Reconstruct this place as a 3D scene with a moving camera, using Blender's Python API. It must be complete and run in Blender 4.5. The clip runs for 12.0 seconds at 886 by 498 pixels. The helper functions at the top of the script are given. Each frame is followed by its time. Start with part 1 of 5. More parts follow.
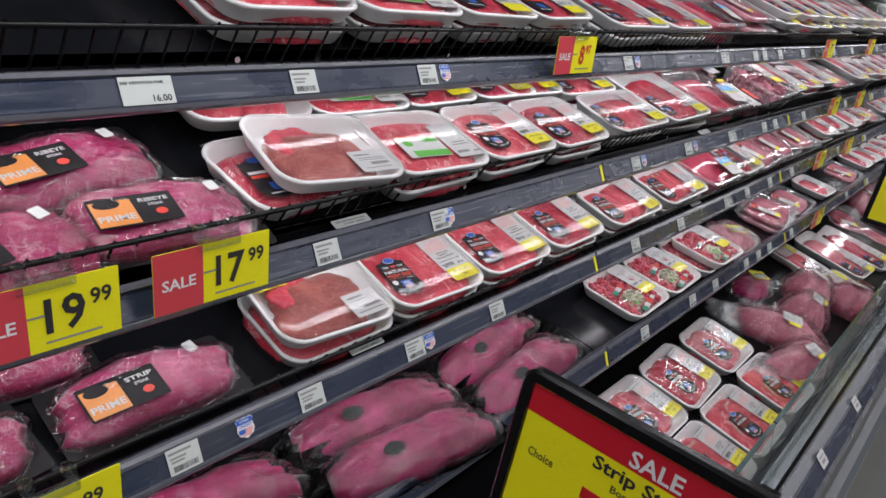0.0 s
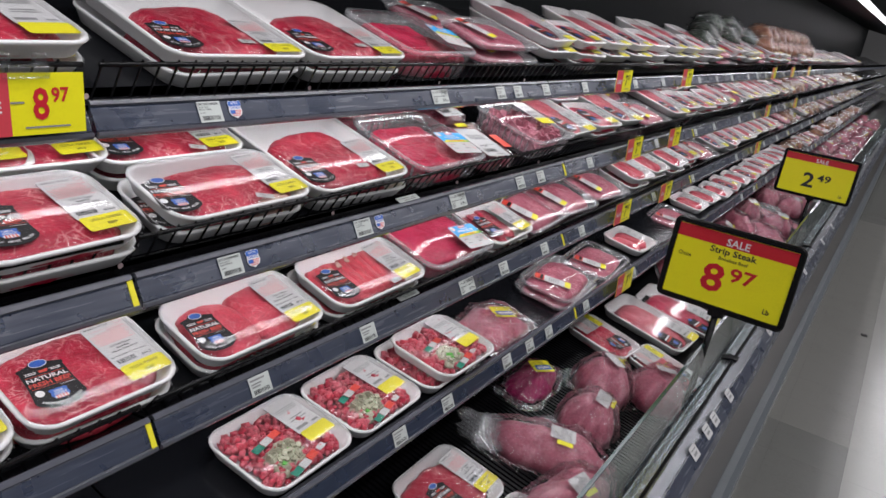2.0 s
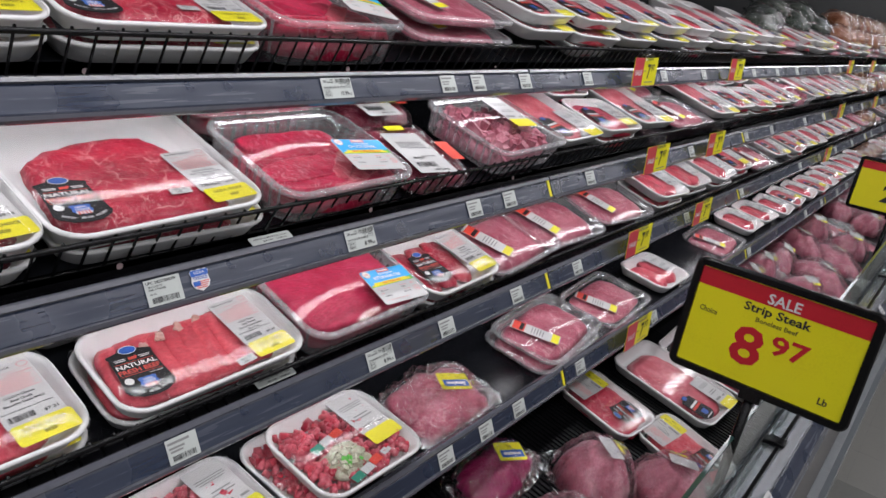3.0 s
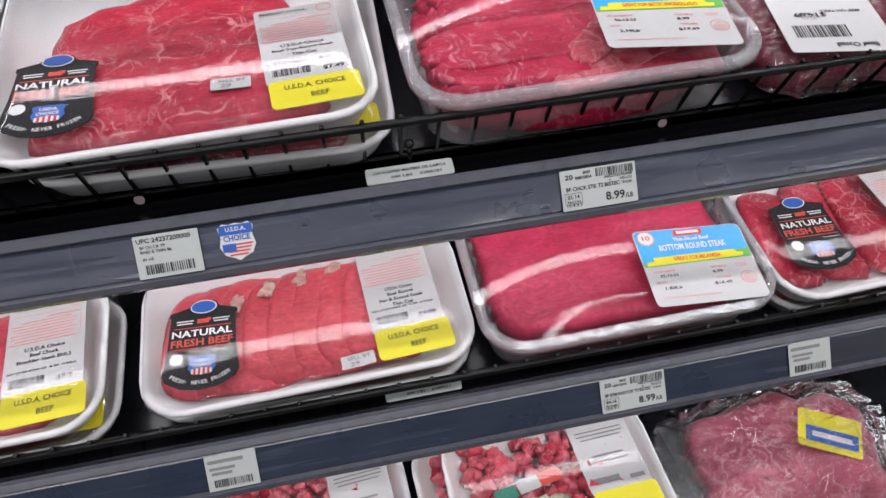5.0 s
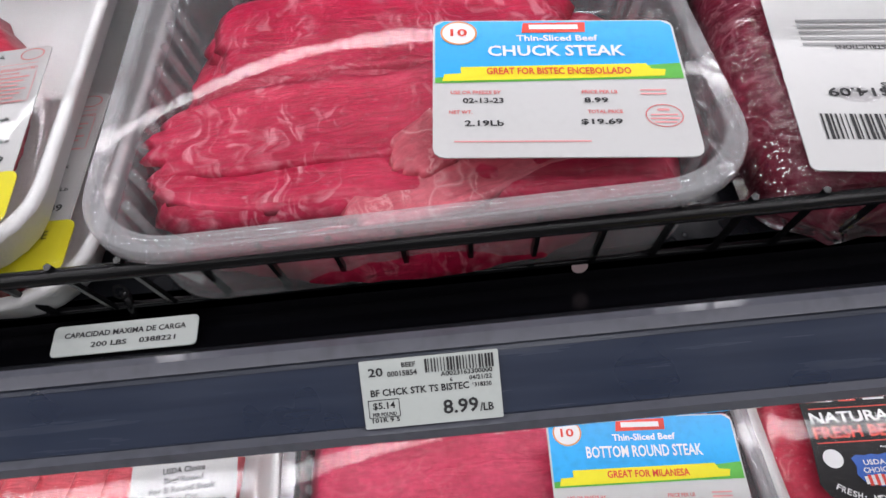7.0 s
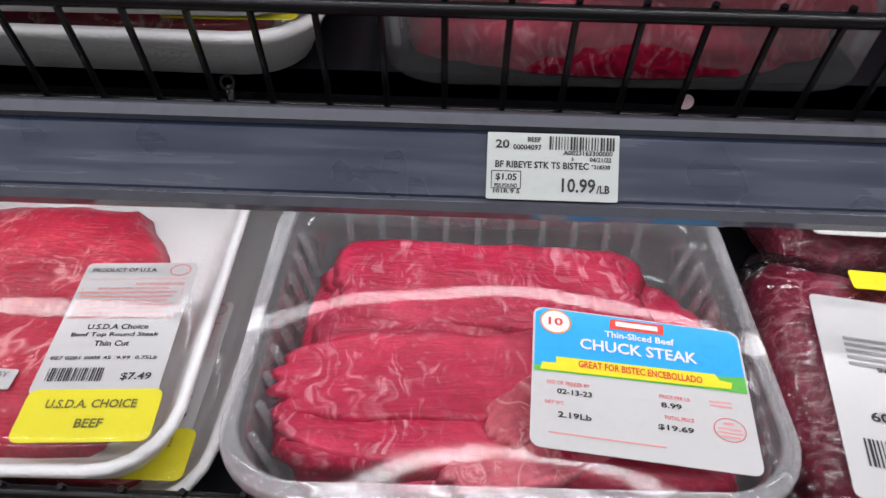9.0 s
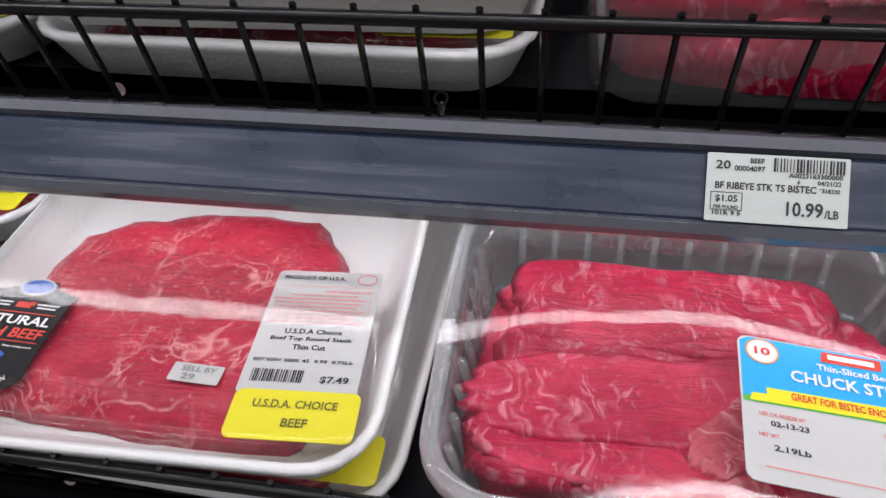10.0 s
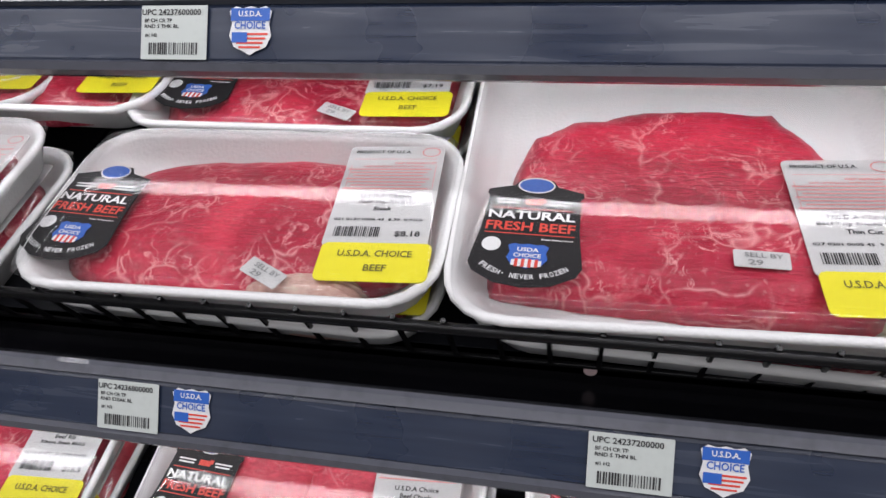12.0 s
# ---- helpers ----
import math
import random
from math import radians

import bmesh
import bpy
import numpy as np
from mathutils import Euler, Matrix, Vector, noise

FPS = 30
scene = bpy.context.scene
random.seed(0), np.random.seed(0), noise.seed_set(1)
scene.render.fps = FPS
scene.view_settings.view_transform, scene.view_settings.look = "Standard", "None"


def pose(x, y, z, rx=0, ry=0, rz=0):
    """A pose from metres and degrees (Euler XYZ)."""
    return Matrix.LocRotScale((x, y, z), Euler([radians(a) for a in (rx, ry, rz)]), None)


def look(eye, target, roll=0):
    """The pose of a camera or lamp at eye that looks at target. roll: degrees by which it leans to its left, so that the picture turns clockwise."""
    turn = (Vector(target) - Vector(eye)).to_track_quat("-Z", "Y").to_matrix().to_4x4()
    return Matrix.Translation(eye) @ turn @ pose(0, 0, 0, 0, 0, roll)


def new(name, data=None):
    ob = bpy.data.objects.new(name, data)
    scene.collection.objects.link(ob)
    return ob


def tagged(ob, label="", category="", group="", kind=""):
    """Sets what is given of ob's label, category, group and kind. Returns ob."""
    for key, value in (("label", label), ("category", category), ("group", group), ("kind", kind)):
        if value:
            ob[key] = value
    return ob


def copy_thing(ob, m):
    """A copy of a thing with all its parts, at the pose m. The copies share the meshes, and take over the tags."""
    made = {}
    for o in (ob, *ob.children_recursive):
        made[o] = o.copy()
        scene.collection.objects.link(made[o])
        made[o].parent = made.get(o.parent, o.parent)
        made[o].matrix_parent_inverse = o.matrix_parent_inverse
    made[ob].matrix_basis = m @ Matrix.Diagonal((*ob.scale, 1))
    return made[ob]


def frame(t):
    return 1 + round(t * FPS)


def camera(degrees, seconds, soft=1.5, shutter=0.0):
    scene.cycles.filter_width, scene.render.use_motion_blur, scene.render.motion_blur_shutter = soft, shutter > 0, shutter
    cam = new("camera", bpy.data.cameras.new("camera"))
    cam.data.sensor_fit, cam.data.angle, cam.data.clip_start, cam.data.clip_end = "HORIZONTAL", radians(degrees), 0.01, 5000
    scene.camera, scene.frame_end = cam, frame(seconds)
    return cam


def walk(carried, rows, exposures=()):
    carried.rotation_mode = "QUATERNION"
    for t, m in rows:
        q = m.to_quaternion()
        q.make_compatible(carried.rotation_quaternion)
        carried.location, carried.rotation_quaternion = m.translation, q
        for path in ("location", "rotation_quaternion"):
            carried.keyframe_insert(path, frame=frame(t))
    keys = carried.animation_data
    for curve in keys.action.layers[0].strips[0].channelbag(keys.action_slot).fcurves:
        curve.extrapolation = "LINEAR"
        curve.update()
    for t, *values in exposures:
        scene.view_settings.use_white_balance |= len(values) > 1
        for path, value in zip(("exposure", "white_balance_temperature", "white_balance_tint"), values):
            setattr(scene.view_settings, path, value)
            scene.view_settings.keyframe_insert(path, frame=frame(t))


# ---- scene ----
EXPO = -0.45
CEIL_W, CANOPY_W, LED_W = 330.0, 76.0, 26.0
LED_Y, LED_TURN = 0.040, 22.0      # shelf lights behind the rail, aimed slightly back
cam = camera(63.6, 12.0)
PATH = [
    (0, (0.489, 0.391, 1.707), (1.949, 1.501, 0.911), 9.2),
    (0.5, (0.643, 0.395, 1.684), (2.17, 1.38, 0.848), 9.7),
    (1, (0.854, 0.384, 1.692), (2.4, 1.343, 0.862), 8.4),
    (1.5, (1.021, 0.356, 1.689), (2.588, 1.317, 0.899), 8.0),
    (2, (1.259, 0.29, 1.713), (2.875, 1.262, 1.046), 8.3),
    (2.5, (1.491, 0.29, 1.69), (3.108, 1.27, 1.037), 9.0),
    (3, (1.763, 0.352, 1.677), (3.281, 1.452, 0.98), 8.0),
    (3.5, (1.925, 0.417, 1.638), (3.115, 1.781, 0.787), 5.8),
    (3.7, (1.961, 0.443, 1.650), (3.014, 1.852, 0.717), 5.6),
    (5.3, (2.306, 0.62, 1.585), (2.489, 2.216, 0.394), -5.5),
    (5.5, (2.327, 0.655, 1.576), (2.503, 2.244, 0.374), -5.9),
    (6, (2.394, 0.731, 1.565), (2.515, 2.321, 0.358), -6.9),
    (6.5, (2.443, 0.768, 1.549), (2.483, 2.363, 0.343), -7.2),
    (6.7, (2.451, 0.775, 1.545), (2.449, 2.381, 0.351), -7.3),
    (8.3, (2.424, 0.793, 1.601), (2.385, 2.457, 0.492), -0.6),
    (8.5, (2.42, 0.789, 1.614), (2.398, 2.502, 0.583), 0.6),
    (9, (2.414, 0.78, 1.628), (2.37, 2.561, 0.719), 1.4),
    (9.5, (2.382, 0.783, 1.633), (2.241, 2.591, 0.79), 1.1),
    (10, (2.362, 0.773, 1.623), (2.076, 2.563, 0.778), 0.5),
    (10.5, (2.347, 0.774, 1.608), (1.939, 2.516, 0.714), -0.5),
    (11, (2.26, 0.762, 1.612), (1.768, 2.456, 0.669), -2.5),
    (11.5, (2.156, 0.737, 1.611), (1.714, 2.413, 0.613), -2.9),
    (12, (2.115, 0.718, 1.607), (1.727, 2.404, 0.604), -3.1),
]
walk(cam, [(t, look(eye, target, roll)) for t, eye, target, roll in PATH], [(0.0, EXPO), (12.0, EXPO)])

# ---------------------------------------------------------------- light
world = bpy.data.worlds.new("store_world")
world.use_nodes = True
world.node_tree.nodes["Background"].inputs[0].default_value = (0.9, 0.95, 1.0, 1)
world.node_tree.nodes["Background"].inputs[1].default_value = 0.05
scene.world = world


def area_lamp(name, m, sx, sy, watts, colour):
    data = bpy.data.lights.new(name, "AREA")
    data.shape, data.size, data.size_y, data.energy, data.color = "RECTANGLE", sx, sy, watts, colour
    ob = new(name, data)
    ob.matrix_world = m
    return ob


X0, X1 = -2.0, 20.0          # the run of cases along x
WHITE = (0.97, 0.945, 1.0)
# rows of ceiling luminaires over the aisle
for cy in (-0.9, -3.6, -6.4):
    area_lamp("ceiling_lamp", pose(6, cy, 4.15), 24, 0.25, CEIL_W, WHITE)

# ---------------------------------------------------------------- materials
def nodes_of(name):
    m = bpy.data.materials.new(name)
    m.use_nodes = True
    nt = m.node_tree
    return m, nt, nt.nodes, nt.links, nt.nodes["Principled BSDF"]


def ramp(nodes, links, src, stops):
    r = nodes.new("ShaderNodeValToRGB")
    while len(r.color_ramp.elements) < len(stops):
        r.color_ramp.elements.new(0.5)
    for e, (p, c) in zip(r.color_ramp.elements, stops):
        e.position, e.color = p, (*c, 1) if len(c) == 3 else c
    links.new(src, r.inputs[0])
    return r.outputs[0]


def shifted(nodes, links, amount=40.0):
    """Object coordinates moved by each object's own random number."""
    tc, info = nodes.new("ShaderNodeTexCoord"), nodes.new("ShaderNodeObjectInfo")
    mul, add = nodes.new("ShaderNodeMath"), nodes.new("ShaderNodeVectorMath")
    mul.operation, mul.inputs[1].default_value = "MULTIPLY", amount
    links.new(info.outputs["Random"], mul.inputs[0])
    links.new(tc.outputs["Object"], add.inputs[0])
    links.new(mul.outputs[0], add.inputs[1])
    return add.outputs[0]


def noise_node(nodes, links, vec, scale, detail=3.0, distortion=0.0):
    n = nodes.new("ShaderNodeTexNoise")
    n.inputs["Scale"].default_value, n.inputs["Detail"].default_value, n.inputs["Distortion"].default_value = scale, detail, distortion
    links.new(vec, n.inputs["Vector"])
    return n.outputs["Fac"]


def bump(nodes, links, src, bsdf, strength, distance):
    b = nodes.new("ShaderNodeBump")
    b.inputs["Strength"].default_value, b.inputs["Distance"].default_value = strength, distance
    links.new(src, b.inputs["Height"])
    links.new(b.outputs[0], bsdf.inputs["Normal"])


def plain(name, colour, rough=0.5, metal=0.0, vary=0.12, scale=18.0, bumps=0.0, coat=0.0, spec=0.5):
    """A surface with two scales of tone and a little relief."""
    m, nt, nodes, links, b = nodes_of(name)
    v = shifted(nodes, links, 7.0)
    n1, n2 = noise_node(nodes, links, v, scale), noise_node(nodes, links, v, scale * 14, 2.0)
    mix = nodes.new("ShaderNodeMath")
    mix.operation = "ADD"
    links.new(n1, mix.inputs[0])
    links.new(n2, mix.inputs[1])
    lo, hi = [c * (1 - vary) for c in colour], [min(1, c * (1 + vary)) for c in colour]
    links.new(ramp(nodes, links, mix.outputs[0], [(0.35, lo), (1.0, hi)]), b.inputs["Base Color"])
    b.inputs["Roughness"].default_value, b.inputs["Metallic"].default_value = rough, metal
    b.inputs["Coat Weight"].default_value, b.inputs["Specular IOR Level"].default_value = coat, spec
    if bumps:
        bump(nodes, links, n2, b, bumps, 0.002)
    return m


def meat_material(name, dark, light, fat, veins=0.5, cell=34.0, stretch=(1, 1, 1), streak=None):
    m, nt, nodes, links, b = nodes_of(name)
    v = shifted(nodes, links)
    tone = noise_node(nodes, links, v, 16.0, 4.0, 0.6)
    base = ramp(nodes, links, tone, [(0.28, [c * 0.8 for c in dark]), (0.5, dark), (0.72, light)])
    # muscle fibre
    st = nodes.new("ShaderNodeMapping")
    st.inputs["Scale"].default_value = (60, 260, 60)
    links.new(v, st.inputs["Vector"])
    fibre = noise_node(nodes, links, st.outputs[0], 1.0, 3.0, 1.5)
    warp = nodes.new("ShaderNodeTexNoise")
    warp.inputs["Scale"].default_value = 26
    links.new(v, warp.inputs["Vector"])
    wv = nodes.new("ShaderNodeVectorMath")
    wv.operation = "MULTIPLY_ADD"
    wv.inputs[1].default_value = (0.055, 0.055, 0.055)
    links.new(warp.outputs["Color"], wv.inputs[0])
    links.new(v, wv.inputs[2])
    vor = nodes.new("ShaderNodeTexVoronoi")
    vor.feature = "DISTANCE_TO_EDGE"
    vor.inputs["Scale"].default_value = cell
    sm = nodes.new("ShaderNodeMapping")
    sm.inputs["Scale"].default_value, sm.inputs["Rotation"].default_value = stretch, (0, 0, 0.35)
    links.new(wv.outputs[0], sm.inputs["Vector"])
    links.new(sm.outputs[0], vor.inputs["Vector"])
    rid = nodes.new("ShaderNodeTexNoise")
    rid.inputs["Scale"].default_value, rid.inputs["Detail"].default_value, rid.inputs["Roughness"].default_value = cell * 0.95, 5.0, 0.62
    links.new(sm.outputs[0], rid.inputs["Vector"])
    off, ab, lace = [nodes.new("ShaderNodeMath") for _ in range(3)]
    off.operation, ab.operation, lace.operation = "SUBTRACT", "ABSOLUTE", "MAXIMUM"
    off.inputs[1].default_value = 0.5
    links.new(rid.outputs["Fac"], off.inputs[0])
    links.new(off.outputs[0], ab.inputs[0])
    fine_edge = ramp(nodes, links, ab.outputs[0], [(0.0, (0.68, 0.68, 0.68)), (0.008, (0.32, 0.32, 0.32)), (0.020, (0, 0, 0))])
    thick = ramp(nodes, links, vor.outputs["Distance"], [(0.0, (0.55, 0.55, 0.55)), (0.025, (0.2, 0.2, 0.2)), (0.055, (0, 0, 0))])
    links.new(fine_edge, lace.inputs[0])
    links.new(thick, lace.inputs[1])
    edge = lace.outputs[0]
    if streak:
        # fat drawn out in streaks along the grain
        along = nodes.new("ShaderNodeMapping")
        along.inputs["Scale"].default_value, along.inputs["Rotation"].default_value = streak, (0, 0, 0.25)
        links.new(wv.outputs[0], along.inputs["Vector"])
        edge = ramp(nodes, links, noise_node(nodes, links, along.outputs[0], 1.0, 3.0, 0.8), [(0.50, (0, 0, 0)), (0.60, (0.50, 0.50, 0.50)), (0.72, (0.95, 0.95, 0.95))])
    mask = ramp(nodes, links, noise_node(nodes, links, v, 22.0, 2.0), [(0.40, (0, 0, 0)), (0.55, (1, 1, 1))])
    fleck = ramp(nodes, links, noise_node(nodes, links, v, 210.0, 2.0), [(0.62, (0, 0, 0)), (0.76, (0.30, 0.30, 0.30))])
    m1, m2, m3 = [nodes.new("ShaderNodeMath") for _ in range(3)]
    m1.operation, m2.operation, m3.operation = "MULTIPLY", "MAXIMUM", "MULTIPLY"
    links.new(edge, m1.inputs[0])
    links.new(mask, m1.inputs[1])
    gap = ramp(nodes, links, noise_node(nodes, links, v, 85.0, 2.0), [(0.34, (0, 0, 0)), (0.50, (1, 1, 1))])
    m4 = nodes.new("ShaderNodeMath")
    m4.operation = "MULTIPLY"
    links.new(m1.outputs[0], m4.inputs[0])
    links.new(gap, m4.inputs[1])
    links.new(m4.outputs[0], m2.inputs[0])
    links.new(fleck, m2.inputs[1])
    links.new(m2.outputs[0], m3.inputs[0])
    m3.inputs[1].default_value = veins
    fx = nodes.new("ShaderNodeMix")
    fx.data_type = "RGBA"
    fx.inputs[0].default_value = 0.36
    fx.blend_type = "MULTIPLY"
    mott = nodes.new("ShaderNodeMix")
    mott.data_type, mott.blend_type = "RGBA", "MULTIPLY"
    mott.inputs[0].default_value = 0.55
    links.new(base, mott.inputs[6])
    links.new(ramp(nodes, links, noise_node(nodes, links, v, 240.0, 4.0, 0.4), [(0.33, (0.74, 0.66, 0.68)), (0.54, (1.0, 1.0, 1.0)), (0.7, (1.12, 1.5, 1.4))]), mott.inputs[7])
    links.new(mott.outputs[2], fx.inputs[6])
    links.new(ramp(nodes, links, fibre, [(0.3, (0.45, 0.4, 0.4)), (0.6, (1, 1, 1))]), fx.inputs[7])
    mx = nodes.new("ShaderNodeMix")
    mx.data_type = "RGBA"
    links.new(m3.outputs[0], mx.inputs[0])
    links.new(fx.outputs[2], mx.inputs[6])
    mx.inputs[7].default_value = (*fat, 1)
    links.new(mx.outputs[2], b.inputs["Base Color"])
    b.inputs["Roughness"].default_value = 0.36
    b.inputs["Specular IOR Level"].default_value = 0.4
    rough = nodes.new("ShaderNodeMath")
    rough.operation = "ADD"
    links.new(fibre, rough.inputs[0])
    links.new(noise_node(nodes, links, v, 160.0, 4.0, 0.5), rough.inputs[1])
    bump(nodes, links, rough.outputs[0], b, 0.5, 0.0018)
    return m


def film_material(name, tint=(1, 1, 1), wrinkle=0.15, scale=60.0, rough=0.07, gloss=1.0, ior=1.5, deep=0.004, milky=0.0, most=0.30):
    m, nt, nodes, links, b = nodes_of(name)
    nodes.remove(b)
    tr, gl, fr, mx, mul = [nodes.new(n) for n in ("ShaderNodeBsdfTransparent", "ShaderNodeBsdfGlossy", "ShaderNodeFresnel", "ShaderNodeMixShader", "ShaderNodeMath")]
    tr.inputs[0].default_value = (*tint, 1)
    gl.inputs["Roughness"].default_value = rough
    fr.inputs["IOR"].default_value = ior
    mul.operation, mul.inputs[1].default_value = "MULTIPLY", gloss
    links.new(fr.outputs[0], mul.inputs[0])
    cap = nodes.new("ShaderNodeMath")
    cap.operation, cap.inputs[1].default_value = "MINIMUM", most
    links.new(mul.outputs[0], cap.inputs[0])
    links.new(cap.outputs[0], mx.inputs[0])
    links.new(tr.outputs[0], mx.inputs[1])
    links.new(gl.outputs[0], mx.inputs[2])
    v = shifted(nodes, links, 23.0)
    bp = nodes.new("ShaderNodeBump")
    bp.inputs["Strength"].default_value, bp.inputs["Distance"].default_value = wrinkle, deep
    links.new(noise_node(nodes, links, v, scale, 2.0, 1.2), bp.inputs["Height"])
    links.new(bp.outputs[0], gl.inputs["Normal"])
    out = mx.outputs[0]
    if milky:
        di, my = nodes.new("ShaderNodeBsdfDiffuse"), nodes.new("ShaderNodeMixShader")
        di.inputs[0].default_value, my.inputs[0].default_value = (0.8, 0.81, 0.82, 1), milky
        links.new(out, my.inputs[1])
        links.new(di.outputs[0], my.inputs[2])
        out = my.outputs[0]
    links.new(out, nodes["Material Output"].inputs["Surface"])
    return m


def glowing(name, colour, strength):
    m, nt, nodes, links, b = nodes_of(name)
    b.inputs["Base Color"].default_value = (0.8, 0.8, 0.8, 1)
    b.inputs["Emission Color"].default_value, b.inputs["Emission Strength"].default_value = (*colour, 1), strength
    return m


M_FOAM = plain("white_foam", (0.71, 0.71, 0.705), 0.55, vary=0.03, scale=30, bumps=0.25)
M_BLACK = plain("black_steel", (0.0028, 0.0028, 0.0034), 0.30, vary=0.3, scale=6, spec=0.10)
M_FASCIA = plain("black_fascia", (0.003, 0.003, 0.004), 0.22, vary=0.3, scale=6, spec=0.22)
M_DECK = plain("black_enamel_deck", (0.006, 0.0065, 0.008), 0.20, vary=0.3, scale=6, spec=0.25)
M_WIRE = plain("black_coated_wire", (0.005, 0.005, 0.0055), 0.25, vary=0.2, spec=0.25)


def channel_material():
    """Slate-blue plastic under a clear cover with long horizontal scuffs."""
    m, nt, nodes, links, b = nodes_of("slate_blue_channel")
    tc, mp = nodes.new("ShaderNodeTexCoord"), nodes.new("ShaderNodeMapping")
    mp.inputs["Scale"].default_value = (9.0, 60.0, 160.0)
    links.new(tc.outputs["Object"], mp.inputs["Vector"])
    streak = noise_node(nodes, links, mp.outputs[0], 1.0, 4.0, 0.4)
    wide = noise_node(nodes, links, tc.outputs["Object"], 14.0, 3.0)
    links.new(ramp(nodes, links, streak, [(0.35, (0.012, 0.020, 0.044)), (0.62, (0.018, 0.028, 0.056)), (0.72, (0.042, 0.052, 0.080))]), b.inputs["Base Color"])
    links.new(ramp(nodes, links, wide, [(0.35, (0.22, 0.22, 0.22)), (0.65, (0.42, 0.42, 0.42))]), b.inputs["Roughness"])
    links.new(ramp(nodes, links, streak, [(0.40, (0.06, 0.06, 0.06)), (0.65, (0.32, 0.32, 0.32))]), b.inputs["Coat Roughness"])
    b.inputs["Coat Weight"].default_value, b.inputs["Specular IOR Level"].default_value = 0.8, 0.6
    return m


M_CHANNEL = channel_material()
M_LIP = plain("grey_clear_lip", (0.075, 0.078, 0.094), 0.14, vary=0.25, scale=8, spec=0.8)
M_LIP2 = plain("pale_hole_disc", (0.55, 0.42, 0.42), 0.3)
M_PAPER = plain("white_label_paper", (0.53, 0.53, 0.525), 0.5, vary=0.03, spec=0.3)
M_TAG = plain("pale_shelf_tag", (0.49, 0.525, 0.50), 0.45, vary=0.05, spec=0.3)
M_INK = plain("black_ink", (0.02, 0.02, 0.022), 0.6, vary=0.1)
M_GREYINK = plain("grey_ink", (0.22, 0.22, 0.22), 0.6, vary=0.1)
M_REDINK = plain("red_ink", (0.62, 0.16, 0.16), 0.6, vary=0.1)
M_PALERED = plain("faded_red_print", (0.70, 0.30, 0.30), 0.6, vary=0.1)
M_YELLOW = plain("yellow_sticker", (0.74, 0.67, 0.018), 0.45, vary=0.05)
M_SALEYEL = plain("sale_yellow", (0.80, 0.74, 0.010), 0.35, vary=0.05)
M_SALERED = plain("sale_red", (0.50, 0.012, 0.025), 0.35, vary=0.08)
M_SALEPINK = plain("tag_red", (0.55, 0.05, 0.07), 0.35, vary=0.08)
M_BRANDBLK = plain("black_brand_label", (0.012, 0.011, 0.012), 0.45, vary=0.2, spec=0.2)
M_OLIVE = plain("olive_ink", (0.13, 0.12, 0.015), 0.6, vary=0.1)
M_BRIGHTRED = plain("bright_red_print", (0.62, 0.05, 0.03), 0.5, vary=0.08)
M_WHITEINK = plain("white_print", (0.70, 0.70, 0.70), 0.5, vary=0.04)
M_BLUE = plain("blue_print", (0.02, 0.10, 0.42), 0.4, vary=0.1)
M_SKYBLUE = plain("sky_blue_print", (0.02, 0.33, 0.68), 0.4, vary=0.12)
M_GREEN = plain("green_print", (0.10, 0.40, 0.06), 0.45, vary=0.1)
M_ORANGE = plain("orange_print", (0.60, 0.22, 0.05), 0.4, vary=0.15)
M_CLEARTRAY = film_material("clear_tray_plastic", (0.95, 0.95, 0.96), 0.10, 40, 0.12, 1.6, 1.5, 0.004, 0.17)
M_FILM = film_material("cling_film", (0.985, 0.985, 0.985), 0.035, 30, 0.068, 0.68, 1.5, 0.004, 0.009)
M_WRAP = film_material("stretched_wrap", (0.985, 0.985, 0.985), 0.45, 22, 0.07, 1.0, 1.5, 0.006, 0.016)
M_BAG = film_material("crinkled_bag_film", (0.97, 0.96, 0.97), 1.0, 55, 0.075, 1.6, 1.55, 0.008, 0.005, 0.6)
M_BAGTAIL = film_material("loose_bag_film", (0.93, 0.93, 0.94), 0.5, 50, 0.15, 1.6, 1.5, 0.005, 0.13, 0.2)
M_GLASS = film_material("front_glass", (0.86, 0.93, 0.91), 0.0, 5, 0.0, 1.0, 1.5)
M_CLIP = film_material("clear_sign_clip", (0.90, 0.92, 0.94), 0.1, 40, 0.1, 2.0, 1.6)
M_BEEF = meat_material("beef_round", (0.43, 0.008, 0.040), (0.63, 0.036, 0.076), (0.88, 0.46, 0.45), 1.0, 32)
M_BEEF2 = meat_material("beef_chuck", (0.49, 0.008, 0.056), (0.73, 0.042, 0.116), (0.84, 0.40, 0.46), 0.66, 40, (2.4, 0.30, 1.0), (190, 34, 120))
M_BEEF3 = meat_material("beef_bottom_round", (0.54, 0.022, 0.080), (0.66, 0.046, 0.125), (0.76, 0.20, 0.27), 0.40, 26)
M_PALE = meat_material("pale_beef", (0.64, 0.056, 0.095), (0.80, 0.115, 0.160), (0.82, 0.46, 0.47), 0.45, 34)
M_SLICEPINK = meat_material("pale_streaked_slice", (0.62, 0.10, 0.14), (0.78, 0.22, 0.27), (0.86, 0.50, 0.50), 1.0, 50, (1.0, 0.3, 1.0))
M_TEAL = plain("teal_print", (0.01, 0.20, 0.13), 0.45, vary=0.1)
M_SEAM = meat_material("seamed_round_steak", (0.58, 0.045, 0.075), (0.76, 0.120, 0.155), (0.86, 0.50, 0.50), 1.0, 17, (1.0, 0.6, 1.0))
